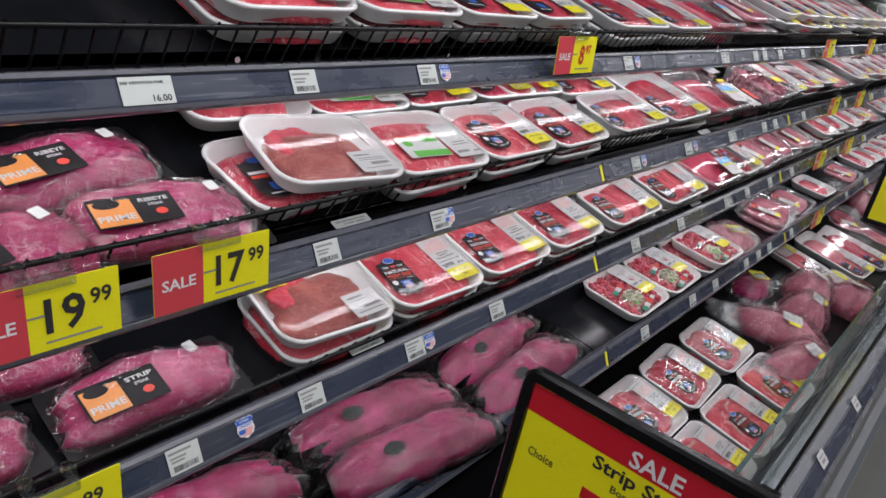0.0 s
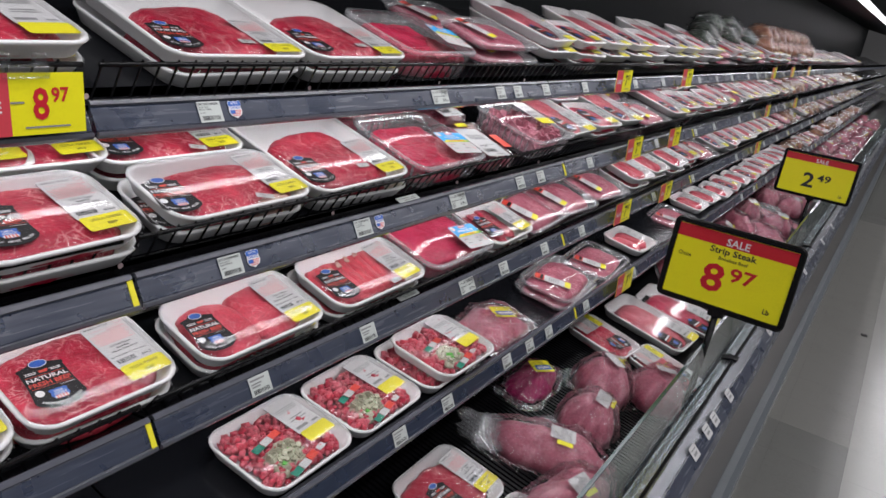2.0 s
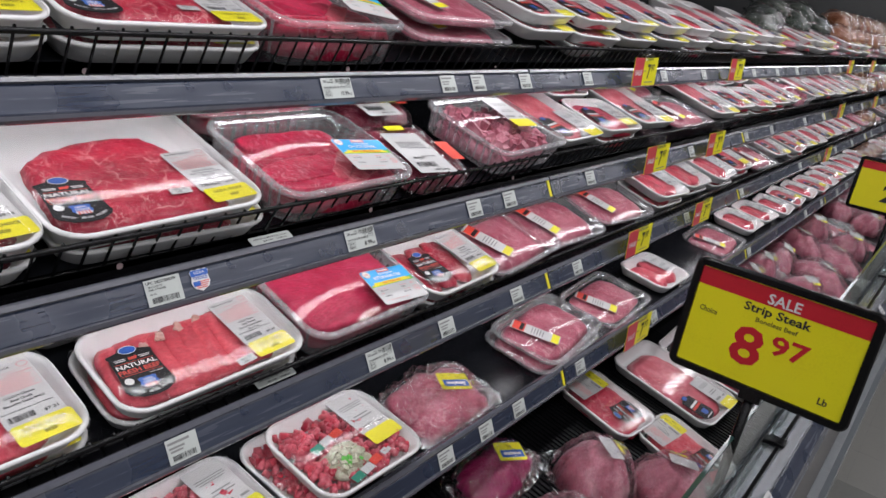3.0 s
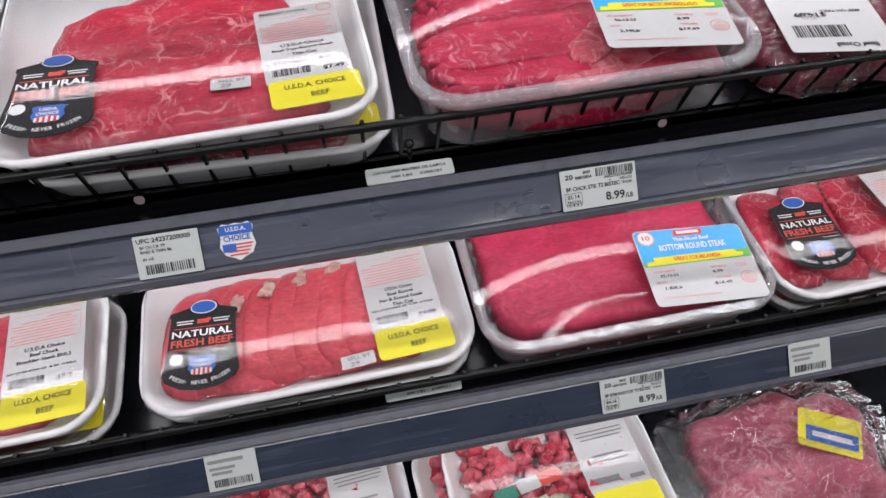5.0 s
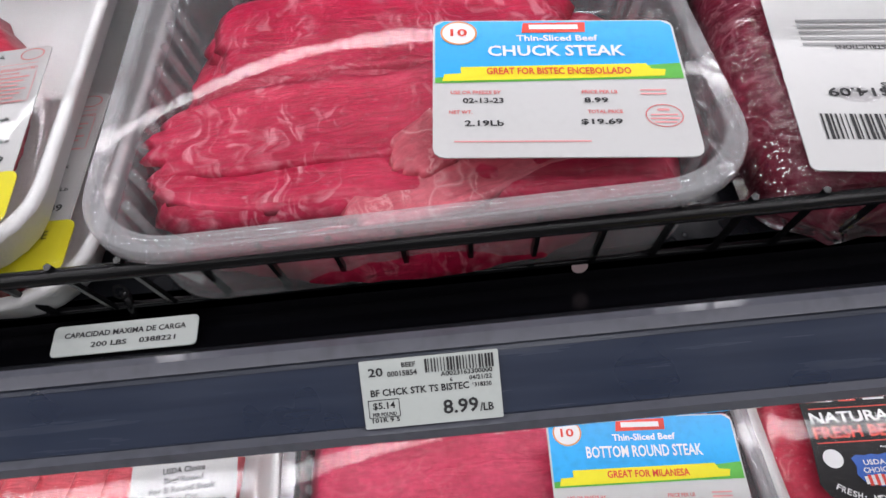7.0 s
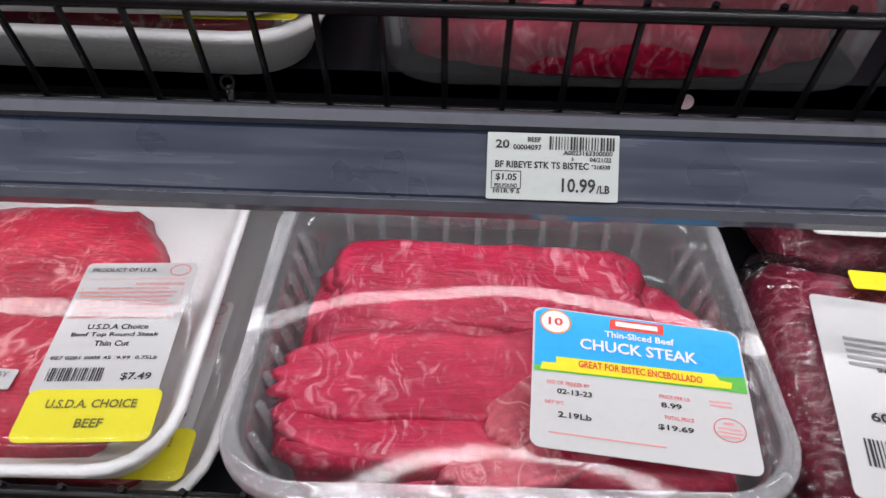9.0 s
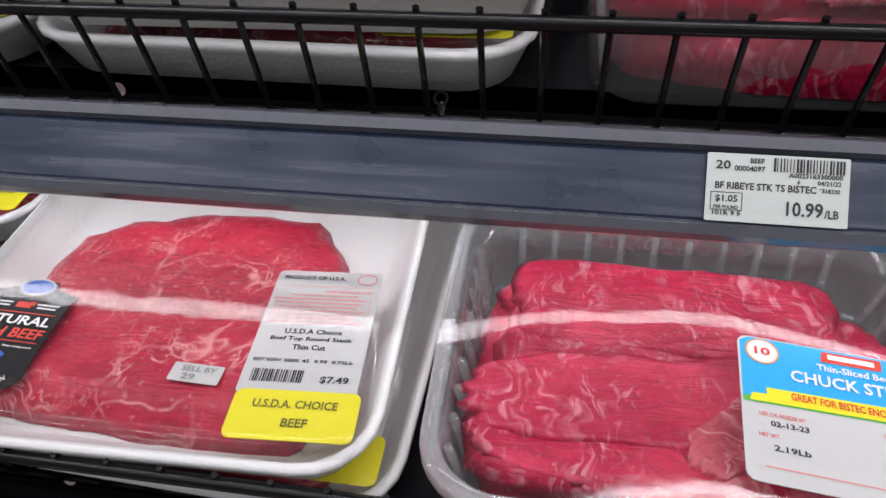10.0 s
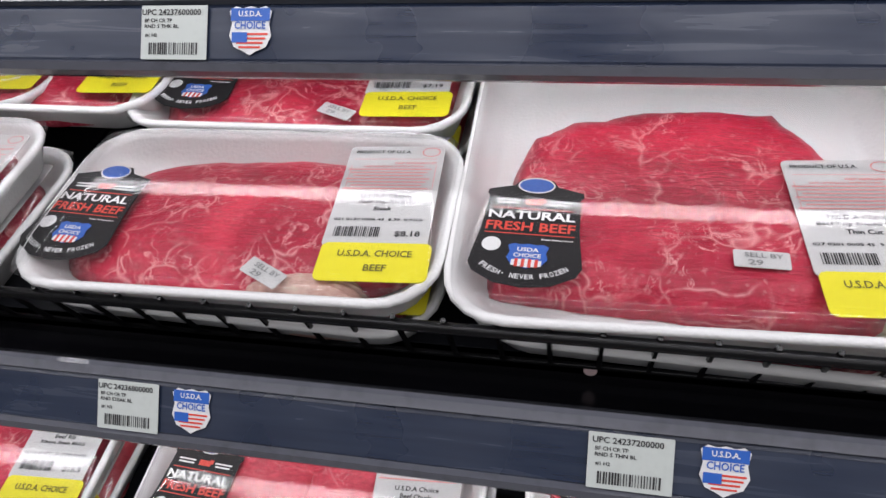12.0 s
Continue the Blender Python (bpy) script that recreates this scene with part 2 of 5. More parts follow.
M_SLICED = meat_material("thin_sliced_beef", (0.66, 0.070, 0.100), (0.80, 0.115, 0.150), (0.80, 0.42, 0.40), 0.12, 16)
M_CHOP = meat_material("pink_pork", (0.50, 0.10, 0.16), (0.70, 0.26, 0.32), (0.86, 0.62, 0.62), 0.9, 26)
M_CHOP2 = meat_material("prime_steak_pink", (0.46, 0.026, 0.135), (0.68, 0.105, 0.275), (0.86, 0.58, 0.64), 0.9, 34)
M_PINK = meat_material("vacuum_packed_pork", (0.34, 0.006, 0.095), (0.57, 0.036, 0.195), (0.78, 0.32, 0.48), 0.22, 30)
M_OXTAIL = meat_material("dark_oxtail", (0.22, 0.012, 0.040), (0.46, 0.050, 0.110), (0.70, 0.36, 0.40), 0.8, 30)
M_BLACKBAG = plain("black_bag_film", (0.006, 0.006, 0.007), 0.16, vary=0.3, scale=12, bumps=0.6, spec=0.5)
M_ROAST = meat_material("wrapped_roast", (0.54, 0.150, 0.215), (0.76, 0.37, 0.43), (0.80, 0.54, 0.56), 0.5, 30)
M_CHICKEN = meat_material("seasoned_chicken", (0.26, 0.09, 0.035), (0.46, 0.24, 0.13), (0.62, 0.48, 0.36), 0.5, 30)
M_GREENS = meat_material("bagged_greens", (0.030, 0.050, 0.034), (0.085, 0.115, 0.080), (0.30, 0.32, 0.26), 0.4, 24)
M_FAT = meat_material("white_fat", (0.60, 0.36, 0.30), (0.75, 0.58, 0.50), (0.8, 0.7, 0.62), 0.4)
M_BROWN = meat_material("brownish_beef", (0.36, 0.085, 0.075), (0.52, 0.16, 0.13), (0.66, 0.40, 0.33), 0.3, 30)
M_VEG = meat_material("cut_peppers", (0.42, 0.42, 0.30), (0.76, 0.74, 0.62), (0.75, 0.74, 0.62), 0.6, 60)
M_STEEL = plain("brushed_aluminium", (0.40, 0.42, 0.45), 0.26, 0.9, 0.08, 10)
M_PANEL = plain("grey_front_panel", (0.050, 0.046, 0.042), 0.36, 0.0, 0.10, 3)
M_BUMPER = plain("slate_bumper", (0.10, 0.115, 0.125), 0.30, 0.0, 0.10, 4)
M_TILE_A = plain("grey_vinyl_tile", (0.155, 0.158, 0.145), 0.22, 0, 0.07, 6)
M_TILE_C = plain("mid_grey_vinyl_tile", (0.20, 0.20, 0.182), 0.22, 0, 0.07, 6)
M_TILE_B = plain("pale_vinyl_tile", (0.27, 0.27, 0.25), 0.22, 0, 0.05, 6)
M_WALL = plain("store_wall_paint", (0.34, 0.34, 0.335), 0.6, 0, 0.05, 2)
M_DARKWALL = plain("dark_case_liner", (0.005, 0.006, 0.0065), 0.5, 0, 0.25, 3, spec=0.03)
M_LED = glowing("led_glow", (0.97, 0.95, 1.0), 3.0)

# ---------------------------------------------------------------- mesh helpers
def part(name, bm, material, parent=None, label="", m=None, smooth=False):
    me = bpy.data.meshes.new(name)
    if smooth:
        for f in bm.faces:
            f.smooth = True
    bm.to_mesh(me)
    bm.free()
    me.materials.append(material)
    return place(name, me, parent, label, m)


def place(name, me, parent=None, label="", m=None):
    ob = new(name, me)
    if parent is not None:
        ob.parent = parent
    if m is not None:
        ob.matrix_basis = m
    if label:
        ob["label"] = label
    return ob


def mesh_of(bm, material, smooth=False):
    me = bpy.data.meshes.new("piece")
    if smooth:
        for f in bm.faces:
            f.smooth = True
    bm.to_mesh(me)
    bm.free()
    me.materials.append(material)
    return me


def box(x0, x1, y0, y1, z0, z1, bevel=0.0, bm=None):
    own = bm is None
    bm = bmesh.new() if own else bm
    got = bmesh.ops.create_cube(bm, size=1.0, matrix=Matrix.LocRotScale(((x0 + x1) / 2, (y0 + y1) / 2, (z0 + z1) / 2), None, (x1 - x0, y1 - y0, z1 - z0)))
    if bevel:
        edges = list({e for v in got["verts"] for e in v.link_edges})
        bmesh.ops.bevel(bm, geom=edges, offset=bevel, segments=2, affect="EDGES", profile=0.6)
    return bm


def extrude_profile(pts, x0, x1):
    """A closed (y, z) outline drawn out along x."""
    bm = bmesh.new()
    a = [bm.verts.new((x0, y, z)) for y, z in pts]
    b = [bm.verts.new((x1, y, z)) for y, z in pts]
    n = len(pts)
    for i in range(n):
        bm.faces.new((a[i], a[(i + 1) % n], b[(i + 1) % n], b[i]))
    bm.faces.new(a[::-1])
    bm.faces.new(b)
    bmesh.ops.recalc_face_normals(bm, faces=bm.faces)
    return bm


def rod(p, q, r, sides=6, bm=None):
    bm = bm or bmesh.new()
    p, q = Vector(p), Vector(q)
    m = Matrix.Translation((p + q) / 2) @ (q - p).to_track_quat("Z", "Y").to_matrix().to_4x4()
    bmesh.ops.create_cone(bm, cap_ends=True, segments=sides, radius1=r, radius2=r, depth=(q - p).length, matrix=m)
    return bm


def ring(w, d, r, seg=5):
    """Points of a rounded rectangle about the origin."""
    out = []
    r = min(r, w / 2 - 1e-4, d / 2 - 1e-4)
    for cx, cy, a0 in ((1, 1, 0), (-1, 1, 90), (-1, -1, 180), (1, -1, 270)):
        for i in range(seg + 1):
            a = radians(a0 + 90 * i / seg)
            out.append((cx * (w / 2 - r) + r * math.cos(a), cy * (d / 2 - r) + r * math.sin(a)))
    return out


def loft(rings, cap_first=True, cap_last=True):
    bm = bmesh.new()
    rows = [[bm.verts.new(p) for p in rg] for rg in rings]
    for a, b in zip(rows, rows[1:]):
        n = len(a)
        for i in range(n):
            bm.faces.new((a[i], a[(i + 1) % n], b[(i + 1) % n], b[i]))
    if cap_first:
        bm.faces.new(rows[0][::-1])
    if cap_last:
        bm.faces.new(rows[-1])
    return bm


def rr(w, d, r, z, seg=5):
    return [(x, y, z) for x, y in ring(w, d, r, seg)]


def foam_tray(w, d, h):
    t = 0.004
    return loft([rr(w - 0.036, d - 0.036, 0.022, 0), rr(w - 0.022, d - 0.022, 0.026, 0.003), rr(w - 0.006, d - 0.006, 0.032, h - 0.006),
                 rr(w, d, 0.034, h - 0.003), rr(w - 0.001, d - 0.001, 0.034, h), rr(w - 0.008, d - 0.008, 0.031, h + 0.0005), rr(w - 0.014, d - 0.014, 0.029, h - 0.004),
                 rr(w - 0.034, d - 0.034, 0.024, 0.007), rr(w - 0.044, d - 0.044, 0.020, t)])


def clear_tray(w, d, h):
    """A ribbed clear tub with a broad sealing flange."""
    rings = [rr(w - 0.040, d - 0.040, 0.022, 0, 8), rr(w - 0.026, d - 0.026, 0.028, 0.004, 8)]
    rib = []
    for k, (x, y, z) in enumerate(rr(w - 0.022, d - 0.022, 0.028, h * 0.5, 8)):
        rib.append((x, y, z))
    rings += [rib, rr(w - 0.016, d - 0.016, 0.030, h - 0.006, 8), rr(w, d, 0.036, h - 0.005, 8), rr(w, d, 0.036, h, 8), rr(w - 0.016, d - 0.016, 0.030, h + 0.001, 8)]
    return loft(rings, True, False)


def film_sheet(w, d, h, dome=0.0, sag=0.0, n=14, seed=0, skirt=0.006):
    bm = bmesh.new()
    rng = random.Random(seed)
    ox = rng.random() * 50
    rows = []
    for j in range(n + 1):
        row = []
        for i in range(n + 1):
            u, v = 2 * i / n - 1, 2 * j / n - 1
            # squeeze the square to a rounded rectangle
            k = max(abs(u), abs(v))
            c = 1 - 0.055 * (abs(u * v) ** 6)
            rim = 1 - k ** 4
            z = h + dome * (1 - u * u) * (1 - v * v) - sag * rim * (0.55 + 0.25 * noise.noise((u * 1.2 + ox, v * 1.2, 0)))
            z += 0.0003 * rim * noise.noise((u * 4 + ox, v * 4, 3))
            row.append(bm.verts.new((u * c * w / 2, v * c * d / 2, z)))
        rows.append(row)
    for a, b in zip(rows, rows[1:]):
        for i in range(n):
            bm.faces.new((a[i], a[i + 1], b[i + 1], b[i]))
    if skirt:
        e = [x for x in bm.edges if x.is_boundary]
        got = bmesh.ops.extrude_edge_only(bm, edges=e)
        for vtx in got["geom"]:
            if isinstance(vtx, bmesh.types.BMVert):
                vtx.co.z -= skirt
                vtx.co.x *= 0.985
                vtx.co.y *= 0.985
    return bm


def outline_radius(pts, a):
    """Distance from the origin to a closed outline in the direction a."""
    ca, sa = math.cos(a), math.sin(a)
    best = 0.0
    for (x0, y0), (x1, y1) in zip(pts, pts[1:] + pts[:1]):
        dx, dy = x1 - x0, y1 - y0
        den = ca * dy - sa * dx
        if abs(den) > 1e-9:
            r, k = (x0 * dy - y0 * dx) / den, (x0 * sa - y0 * ca) / den
            if r > 0 and -1e-6 <= k <= 1 + 1e-6:
                best = max(best, r)
    return best


def meat_slab(w, d, h, seed, lump=0.10, flat=0.55, n=72, m=10, skew=0.0, sq=3.0, outline=None):
    """A cut of meat: wavering outline, rolled edge, uneven top."""
    bm = bmesh.new()
    ox = seed * 7.31
    rows = []
    for j in range(m + 1):
        f = 1 - j / m
        row = []
        for i in range(n):
            a = 2 * math.pi * i / n
            ca, sa = math.cos(a), math.sin(a)
            sup = outline_radius(outline, a) if outline else (abs(ca) ** sq + abs(sa) ** sq) ** (-1 / sq)
            rad = sup * (1 + lump * noise.noise((ca * 1.3 + ox, sa * 1.3, 0)) + lump * 0.5 * noise.noise((ca * 3.5 + ox, sa * 3.5, 5)) + (0.010 + lump * 0.12) * noise.noise((ca * 11 + ox, sa * 11, 9)) + 0.010 * noise.noise((ca * 26 + ox, sa * 26, 3)))
            prof = min(1, (1 - f) / (1 - flat)) ** 0.5 if f > flat else 1
            x, y = rad * f * ca * w / 2, rad * f * sa * d / 2
            z = h * (0.15 + 0.85 * prof) * (1 + 0.22 * noise.noise((x * 16 + ox, y * 16, 2))) + 0.0016 * noise.noise((x * 55 + ox, y * 55, 8))
            row.append(bm.verts.new((x + skew * y, y, z if j else 0.0)))
        rows.append(row)
    for a, b in zip(rows, rows[1:]):
        for i in range(n):
            bm.faces.new((a[i], a[(i + 1) % n], b[(i + 1) % n], b[i]))
    bm.faces.new(rows[0][::-1])
    return bm


def lumps(w, d, h, count, size, seed):
    """Many small cut pieces heaped in a tray, in one mesh."""
    rng = random.Random(seed)
    bm = bmesh.new()
    for k in range(count):
        s = size * rng.uniform(0.7, 1.25)
        m = Matrix.LocRotScale(((rng.random() - 0.5) * (w - size), (rng.random() - 0.5) * (d - size), h * rng.uniform(0.3, 0.95)),
                               Euler((rng.random() * 3, rng.random() * 3, rng.random() * 3)), (s, s * rng.uniform(0.6, 1), s * rng.uniform(0.5, 0.8)))
        bmesh.ops.create_cube(bm, size=0.9, matrix=m)
    return bm


FONT_CACHE = {}


def glyphs(text):
    if text not in FONT_CACHE:
        cu = bpy.data.curves.new("lettering", "FONT")
        cu.body, cu.resolution_u, cu.offset = text, 2, 0.022
        ob = bpy.data.objects.new("lettering", cu)
        me = bpy.data.meshes.new_from_object(ob)
        bpy.data.objects.remove(ob)
        bpy.data.curves.remove(cu)
        FONT_CACHE[text] = me
    return FONT_CACHE[text]


def letters(items, z=0.0009):
    """One mesh of flat lettering; each item is (text, centre x, centre y, width, height[, turn])."""
    bm = bmesh.new()
    for text, cx, cy, w, h, *turn in items:
        me = glyphs(text)
        xs, ys = [v.co.x for v in me.vertices], [v.co.y for v in me.vertices]
        if not xs:
            continue
        x0, x1, y0, y1 = min(xs), max(xs), min(ys), max(ys)
        s = Matrix.Diagonal((w / max(x1 - x0, 1e-6), h / max(y1 - y0, 1e-6), 1, 1))
        m = Matrix.Translation((cx, cy, z)) @ Matrix.Rotation(radians(turn[0] if turn else 0), 4, "Z") @ s @ Matrix.Translation((-(x0 + x1) / 2, -(y0 + y1) / 2, 0))
        start = len(bm.verts)
        bm.from_mesh(me)
        bm.verts.ensure_lookup_table()
        for v in bm.verts[start:]:
            v.co = m @ v.co
    return bm


def bars(items, z=0.0009):
    """Flat printed bars (centre x, centre y, width, height)."""
    bm = bmesh.new()
    for cx, cy, w, h in items:
        vs = [bm.verts.new((cx + a * w / 2, cy + b * h / 2, z)) for a, b in ((-1, -1), (1, -1), (1, 1), (-1, 1))]
        bm.faces.new(vs)
    return bm


def disc(cx, cy, rx, ry, z, n=24):
    bm = bmesh.new()
    bm.faces.new([bm.verts.new((cx + rx * math.cos(2 * math.pi * i / n), cy + ry * math.sin(2 * math.pi * i / n), z)) for i in range(n)])
    return bm


def hoop(cx, cy, rx, ry, t, z, n=24):
    bm = bmesh.new()
    a = [bm.verts.new((cx + rx * math.cos(2 * math.pi * i / n), cy + ry * math.sin(2 * math.pi * i / n), z)) for i in range(n)]
    b = [bm.verts.new((cx + (rx - t) * math.cos(2 * math.pi * i / n), cy + (ry - t) * math.sin(2 * math.pi * i / n), z)) for i in range(n)]
    for i in range(n):
        bm.faces.new((a[i], a[(i + 1) % n], b[(i + 1) % n], b[i]))
    return bm


def card(w, d, r=0.003, t=0.0005):
    return loft([rr(w, d, r, 0, 3), rr(w, d, r, t, 3)])


def barcode(cx, cy, w, h, seed=1, n=22):
    rng = random.Random(seed)
    out, x = [], cx - w / 2
    step = w / n
    for k in range(n):
        bw = step * rng.choice((0.3, 0.45, 0.7))
        out.append((x + bw / 2, cy, bw, h))
        x += step
    return out

# ---------------------------------------------------------------- the setting
def structure(name, bm, material, label):
    return tagged(part(name, bm, material), label, "", "", "structure")


structure("floor", box(-8, 22, -9, 2.2, -0.1, -0.004), M_TILE_A, "polished grey vinyl tile floor of the aisle")
structure("wall_back", box(-8, 22, 1.95, 2.15, 0, 4.5), M_WALL, "plain store wall behind the meat cases")
structure("wall_far", box(22, 22.2, -9, 2.15, 0, 4.5), M_WALL, "plain far wall of the store")
structure("wall_near", box(-8.2, -8, -9, 2.15, 0, 4.5), M_WALL, "plain wall behind the aisle start")
structure("wall_side", box(-8, 22, -9.2, -9, 0, 4.5), M_WALL, "plain wall across the store")
structure("ceiling", box(-8.2, 22.2, -9.2, 2.15, 4.5, 4.6), M_WALL, "flat painted store ceiling")

# case carcass: back liner, canopy, base and front panel
case = tagged(new("refrigerated_case"), "long black open-front refrigerated meat case with grey front panel", "display case")
part("back_liner", box(X0, X1, 1.62, 1.66, 0.55, 2.43), M_DARKWALL, case)
part("base", extrude_profile([(0.53, 0.0), (1.66, 0.0), (1.66, 0.55), (0.57, 0.55), (0.545, 0.735), (0.475, 0.803), (0.458, 0.803), (0.450, 0.42), (0.462, 0.10), (0.52, 0.09)], X0, X1), M_PANEL, case, "brownish grey front panel")
part("bumper", extrude_profile([(0.4495, 0.425), (0.425, 0.422), (0.409, 0.405), (0.407, 0.365), (0.420, 0.340), (0.4525, 0.335)], X0, X1), M_BUMPER, case, "slate-grey protective bumper")
part("kick_plate", extrude_profile([(0.505, 0.0), (0.529, 0.0), (0.519, 0.088), (0.497, 0.088)], X0, X1), M_BLACK, case, "black kick plate")
part("bumper_rail", extrude_profile([(0.440, 0.818), (0.450, 0.803), (0.515, 0.808), (0.530, 0.868), (0.492, 0.875), (0.448, 0.838)], X0, X1), M_STEEL, case, "brushed aluminium bumper rail")
part("rail_groove", box(X0, X1, 0.4965, 0.5035, 0.8700, 0.8755), M_BLACK, case, "dark groove under the glass")
part("tag_strip", extrude_profile([(0.4395, 0.823), (0.447, 0.840), (0.469, 0.8615), (0.471, 0.859)], X0, X1), M_CHANNEL, case, "slate front tag strip")
part("canopy", extrude_profile([(0.84, 2.14), (0.92, 2.11), (1.62, 2.24), (1.66, 2.43), (0.90, 2.43), (0.80, 2.24)], X0, X1), M_DARKWALL, case, "dark canopy over the case")
part("canopy_light", extrude_profile([(0.850, 2.128), (0.900, 2.105), (0.906, 2.110), (0.855, 2.136)], X0, X1), M_LED, case, "white canopy strip light")
part("well_deck", extrude_profile([(0.555, 0.775), (1.10, 0.870), (1.10, 0.850), (0.555, 0.755)], X0, X1), M_BLACK, case, "black lower deck")
area_lamp("canopy_lamp", pose(9, 0.88, 2.10, 22), X1 - X0, 0.03, CANOPY_W, WHITE)

M_GLASSEDGE = plain("green_glass_edge", (0.02, 0.05, 0.045), 0.15, 0, 0.1)
# front glass in panes, with clear posts
GX = [-1.33 + 1.525 * k for k in range(15)]
for a, b in zip(GX, GX[1:]):
    pane = part("pane", extrude_profile([(0.508, 0.860), (0.514, 0.860), (0.544, 1.012), (0.538, 1.012)], a + 0.004, b - 0.004), M_GLASS, case, "clear front glass pane")
    pane.visible_shadow = False
    part("glass_edge", extrude_profile([(0.5375, 1.0115), (0.5445, 1.0115), (0.5445, 1.015), (0.5375, 1.015)], a + 0.004, b - 0.004), M_GLASSEDGE, case, "polished greenish glass edge")
    part("glass_clamp", box(b - 0.016, b + 0.016, 0.488, 0.532, 0.872, 0.881, 0.002), M_BLACK, case, "black glass clamp")

# pale floor tile band down the aisle
TILE = 0.305
tile_me = {k: mesh_of(box(-TILE / 2 + 0.0003, TILE / 2 - 0.0003, -TILE / 2 + 0.0003, TILE / 2 - 0.0003, -0.004, 0.0), m) for k, m in (("a", M_TILE_A), ("b", M_TILE_B), ("c", M_TILE_C))}
floor_ob = bpy.data.objects["floor"]
for i in range(26):
    for j in range(6):
        k = "b" if 2 <= j <= 4 else "c" if i > 7 else "a"
        place("tile", tile_me[k], floor_ob, "", Matrix.Translation((2.5 + TILE * i, 0.5375 - TILE * j, 0)))
for fx, fy in ((6.44, 0.128), (3.459, 0.169)):
    part("floor_decal", box(fx - 0.02, fx + 0.02, fy - 0.02, fy + 0.02, 0.001, 0.003, 0.002), M_BLACK, floor_ob, "small dark floor marker")

# ---------------------------------------------------------------- shelves
# level: reference y and z of the package tops, slope, rail y, rail foot, rail tilt, shelf depth
LEVELS = {1: (1.086, 1.612, 0.30), 2: (1.040, 1.422, 0.30), 3: (0.980, 1.217, 0.30), 4: (0.880, 1.004, 0.15), 5: (0.724, 0.832, 0.19)}
RAILS = {1: (1.056, 1.506, 28.0), 2: (0.971, 1.319, 28.0), 3: (0.937, 1.139, 28.0), 4: (0.863, 0.954, 24.0)}
FRONT = {1: 1.075, 2: 1.005, 3: 0.974, 4: 0.886, 5: 0.62}
DROP = {1: 0.067, 2: 0.056, 3: 0.056, 4: 0.034, 5: 0.034}
RAIL_H = 0.040


def top_z(L, y):
    y0, z0, s = LEVELS[L]
    return z0 + s * (y - y0)


def slope_deg(L):
    return math.degrees(math.atan(LEVELS[L][2]))


def on_level(L, x, y, down, yaw=0.0, lean=0.0):
    """The pose of a thing whose base lies down metres under the package tops of that level."""
    th = math.atan(LEVELS[L][2])
    if L == 3:
        y -= 0.013
    m = Matrix.Translation((x, y, top_z(L, y))) @ Matrix.Rotation(th, 4, "X") @ Matrix.Translation((0, 0, -down))
    return m @ Matrix.Rotation(radians(yaw), 4, "Z") @ Matrix.Rotation(radians(lean), 4, "X")


MODULES = [-1.93 + 1.22 * k for k in range(19)]      # shelf joints along x
RAIL_M, SHELF_AT = {}, {}
for L, (ry, rz, tilt) in RAILS.items():
    RAIL_M[L] = Matrix.Translation((0, ry, rz)) @ Matrix.Rotation(radians(-tilt), 4, "X")


def shelf_edge(L):
    """Deck edge and rail top of a level: y and z of each."""
    ry, rz, tilt = RAILS[L]
    yf = FRONT[L] - 0.012
    yd = yf if L == 4 else ry + 0.058
    zd = top_z(L, yf) - DROP[L] * 1.05 + LEVELS[L][2] * (yd - yf)
    return yd, zd, ry + RAIL_H * math.sin(radians(tilt)), rz + RAIL_H * math.cos(radians(tilt))


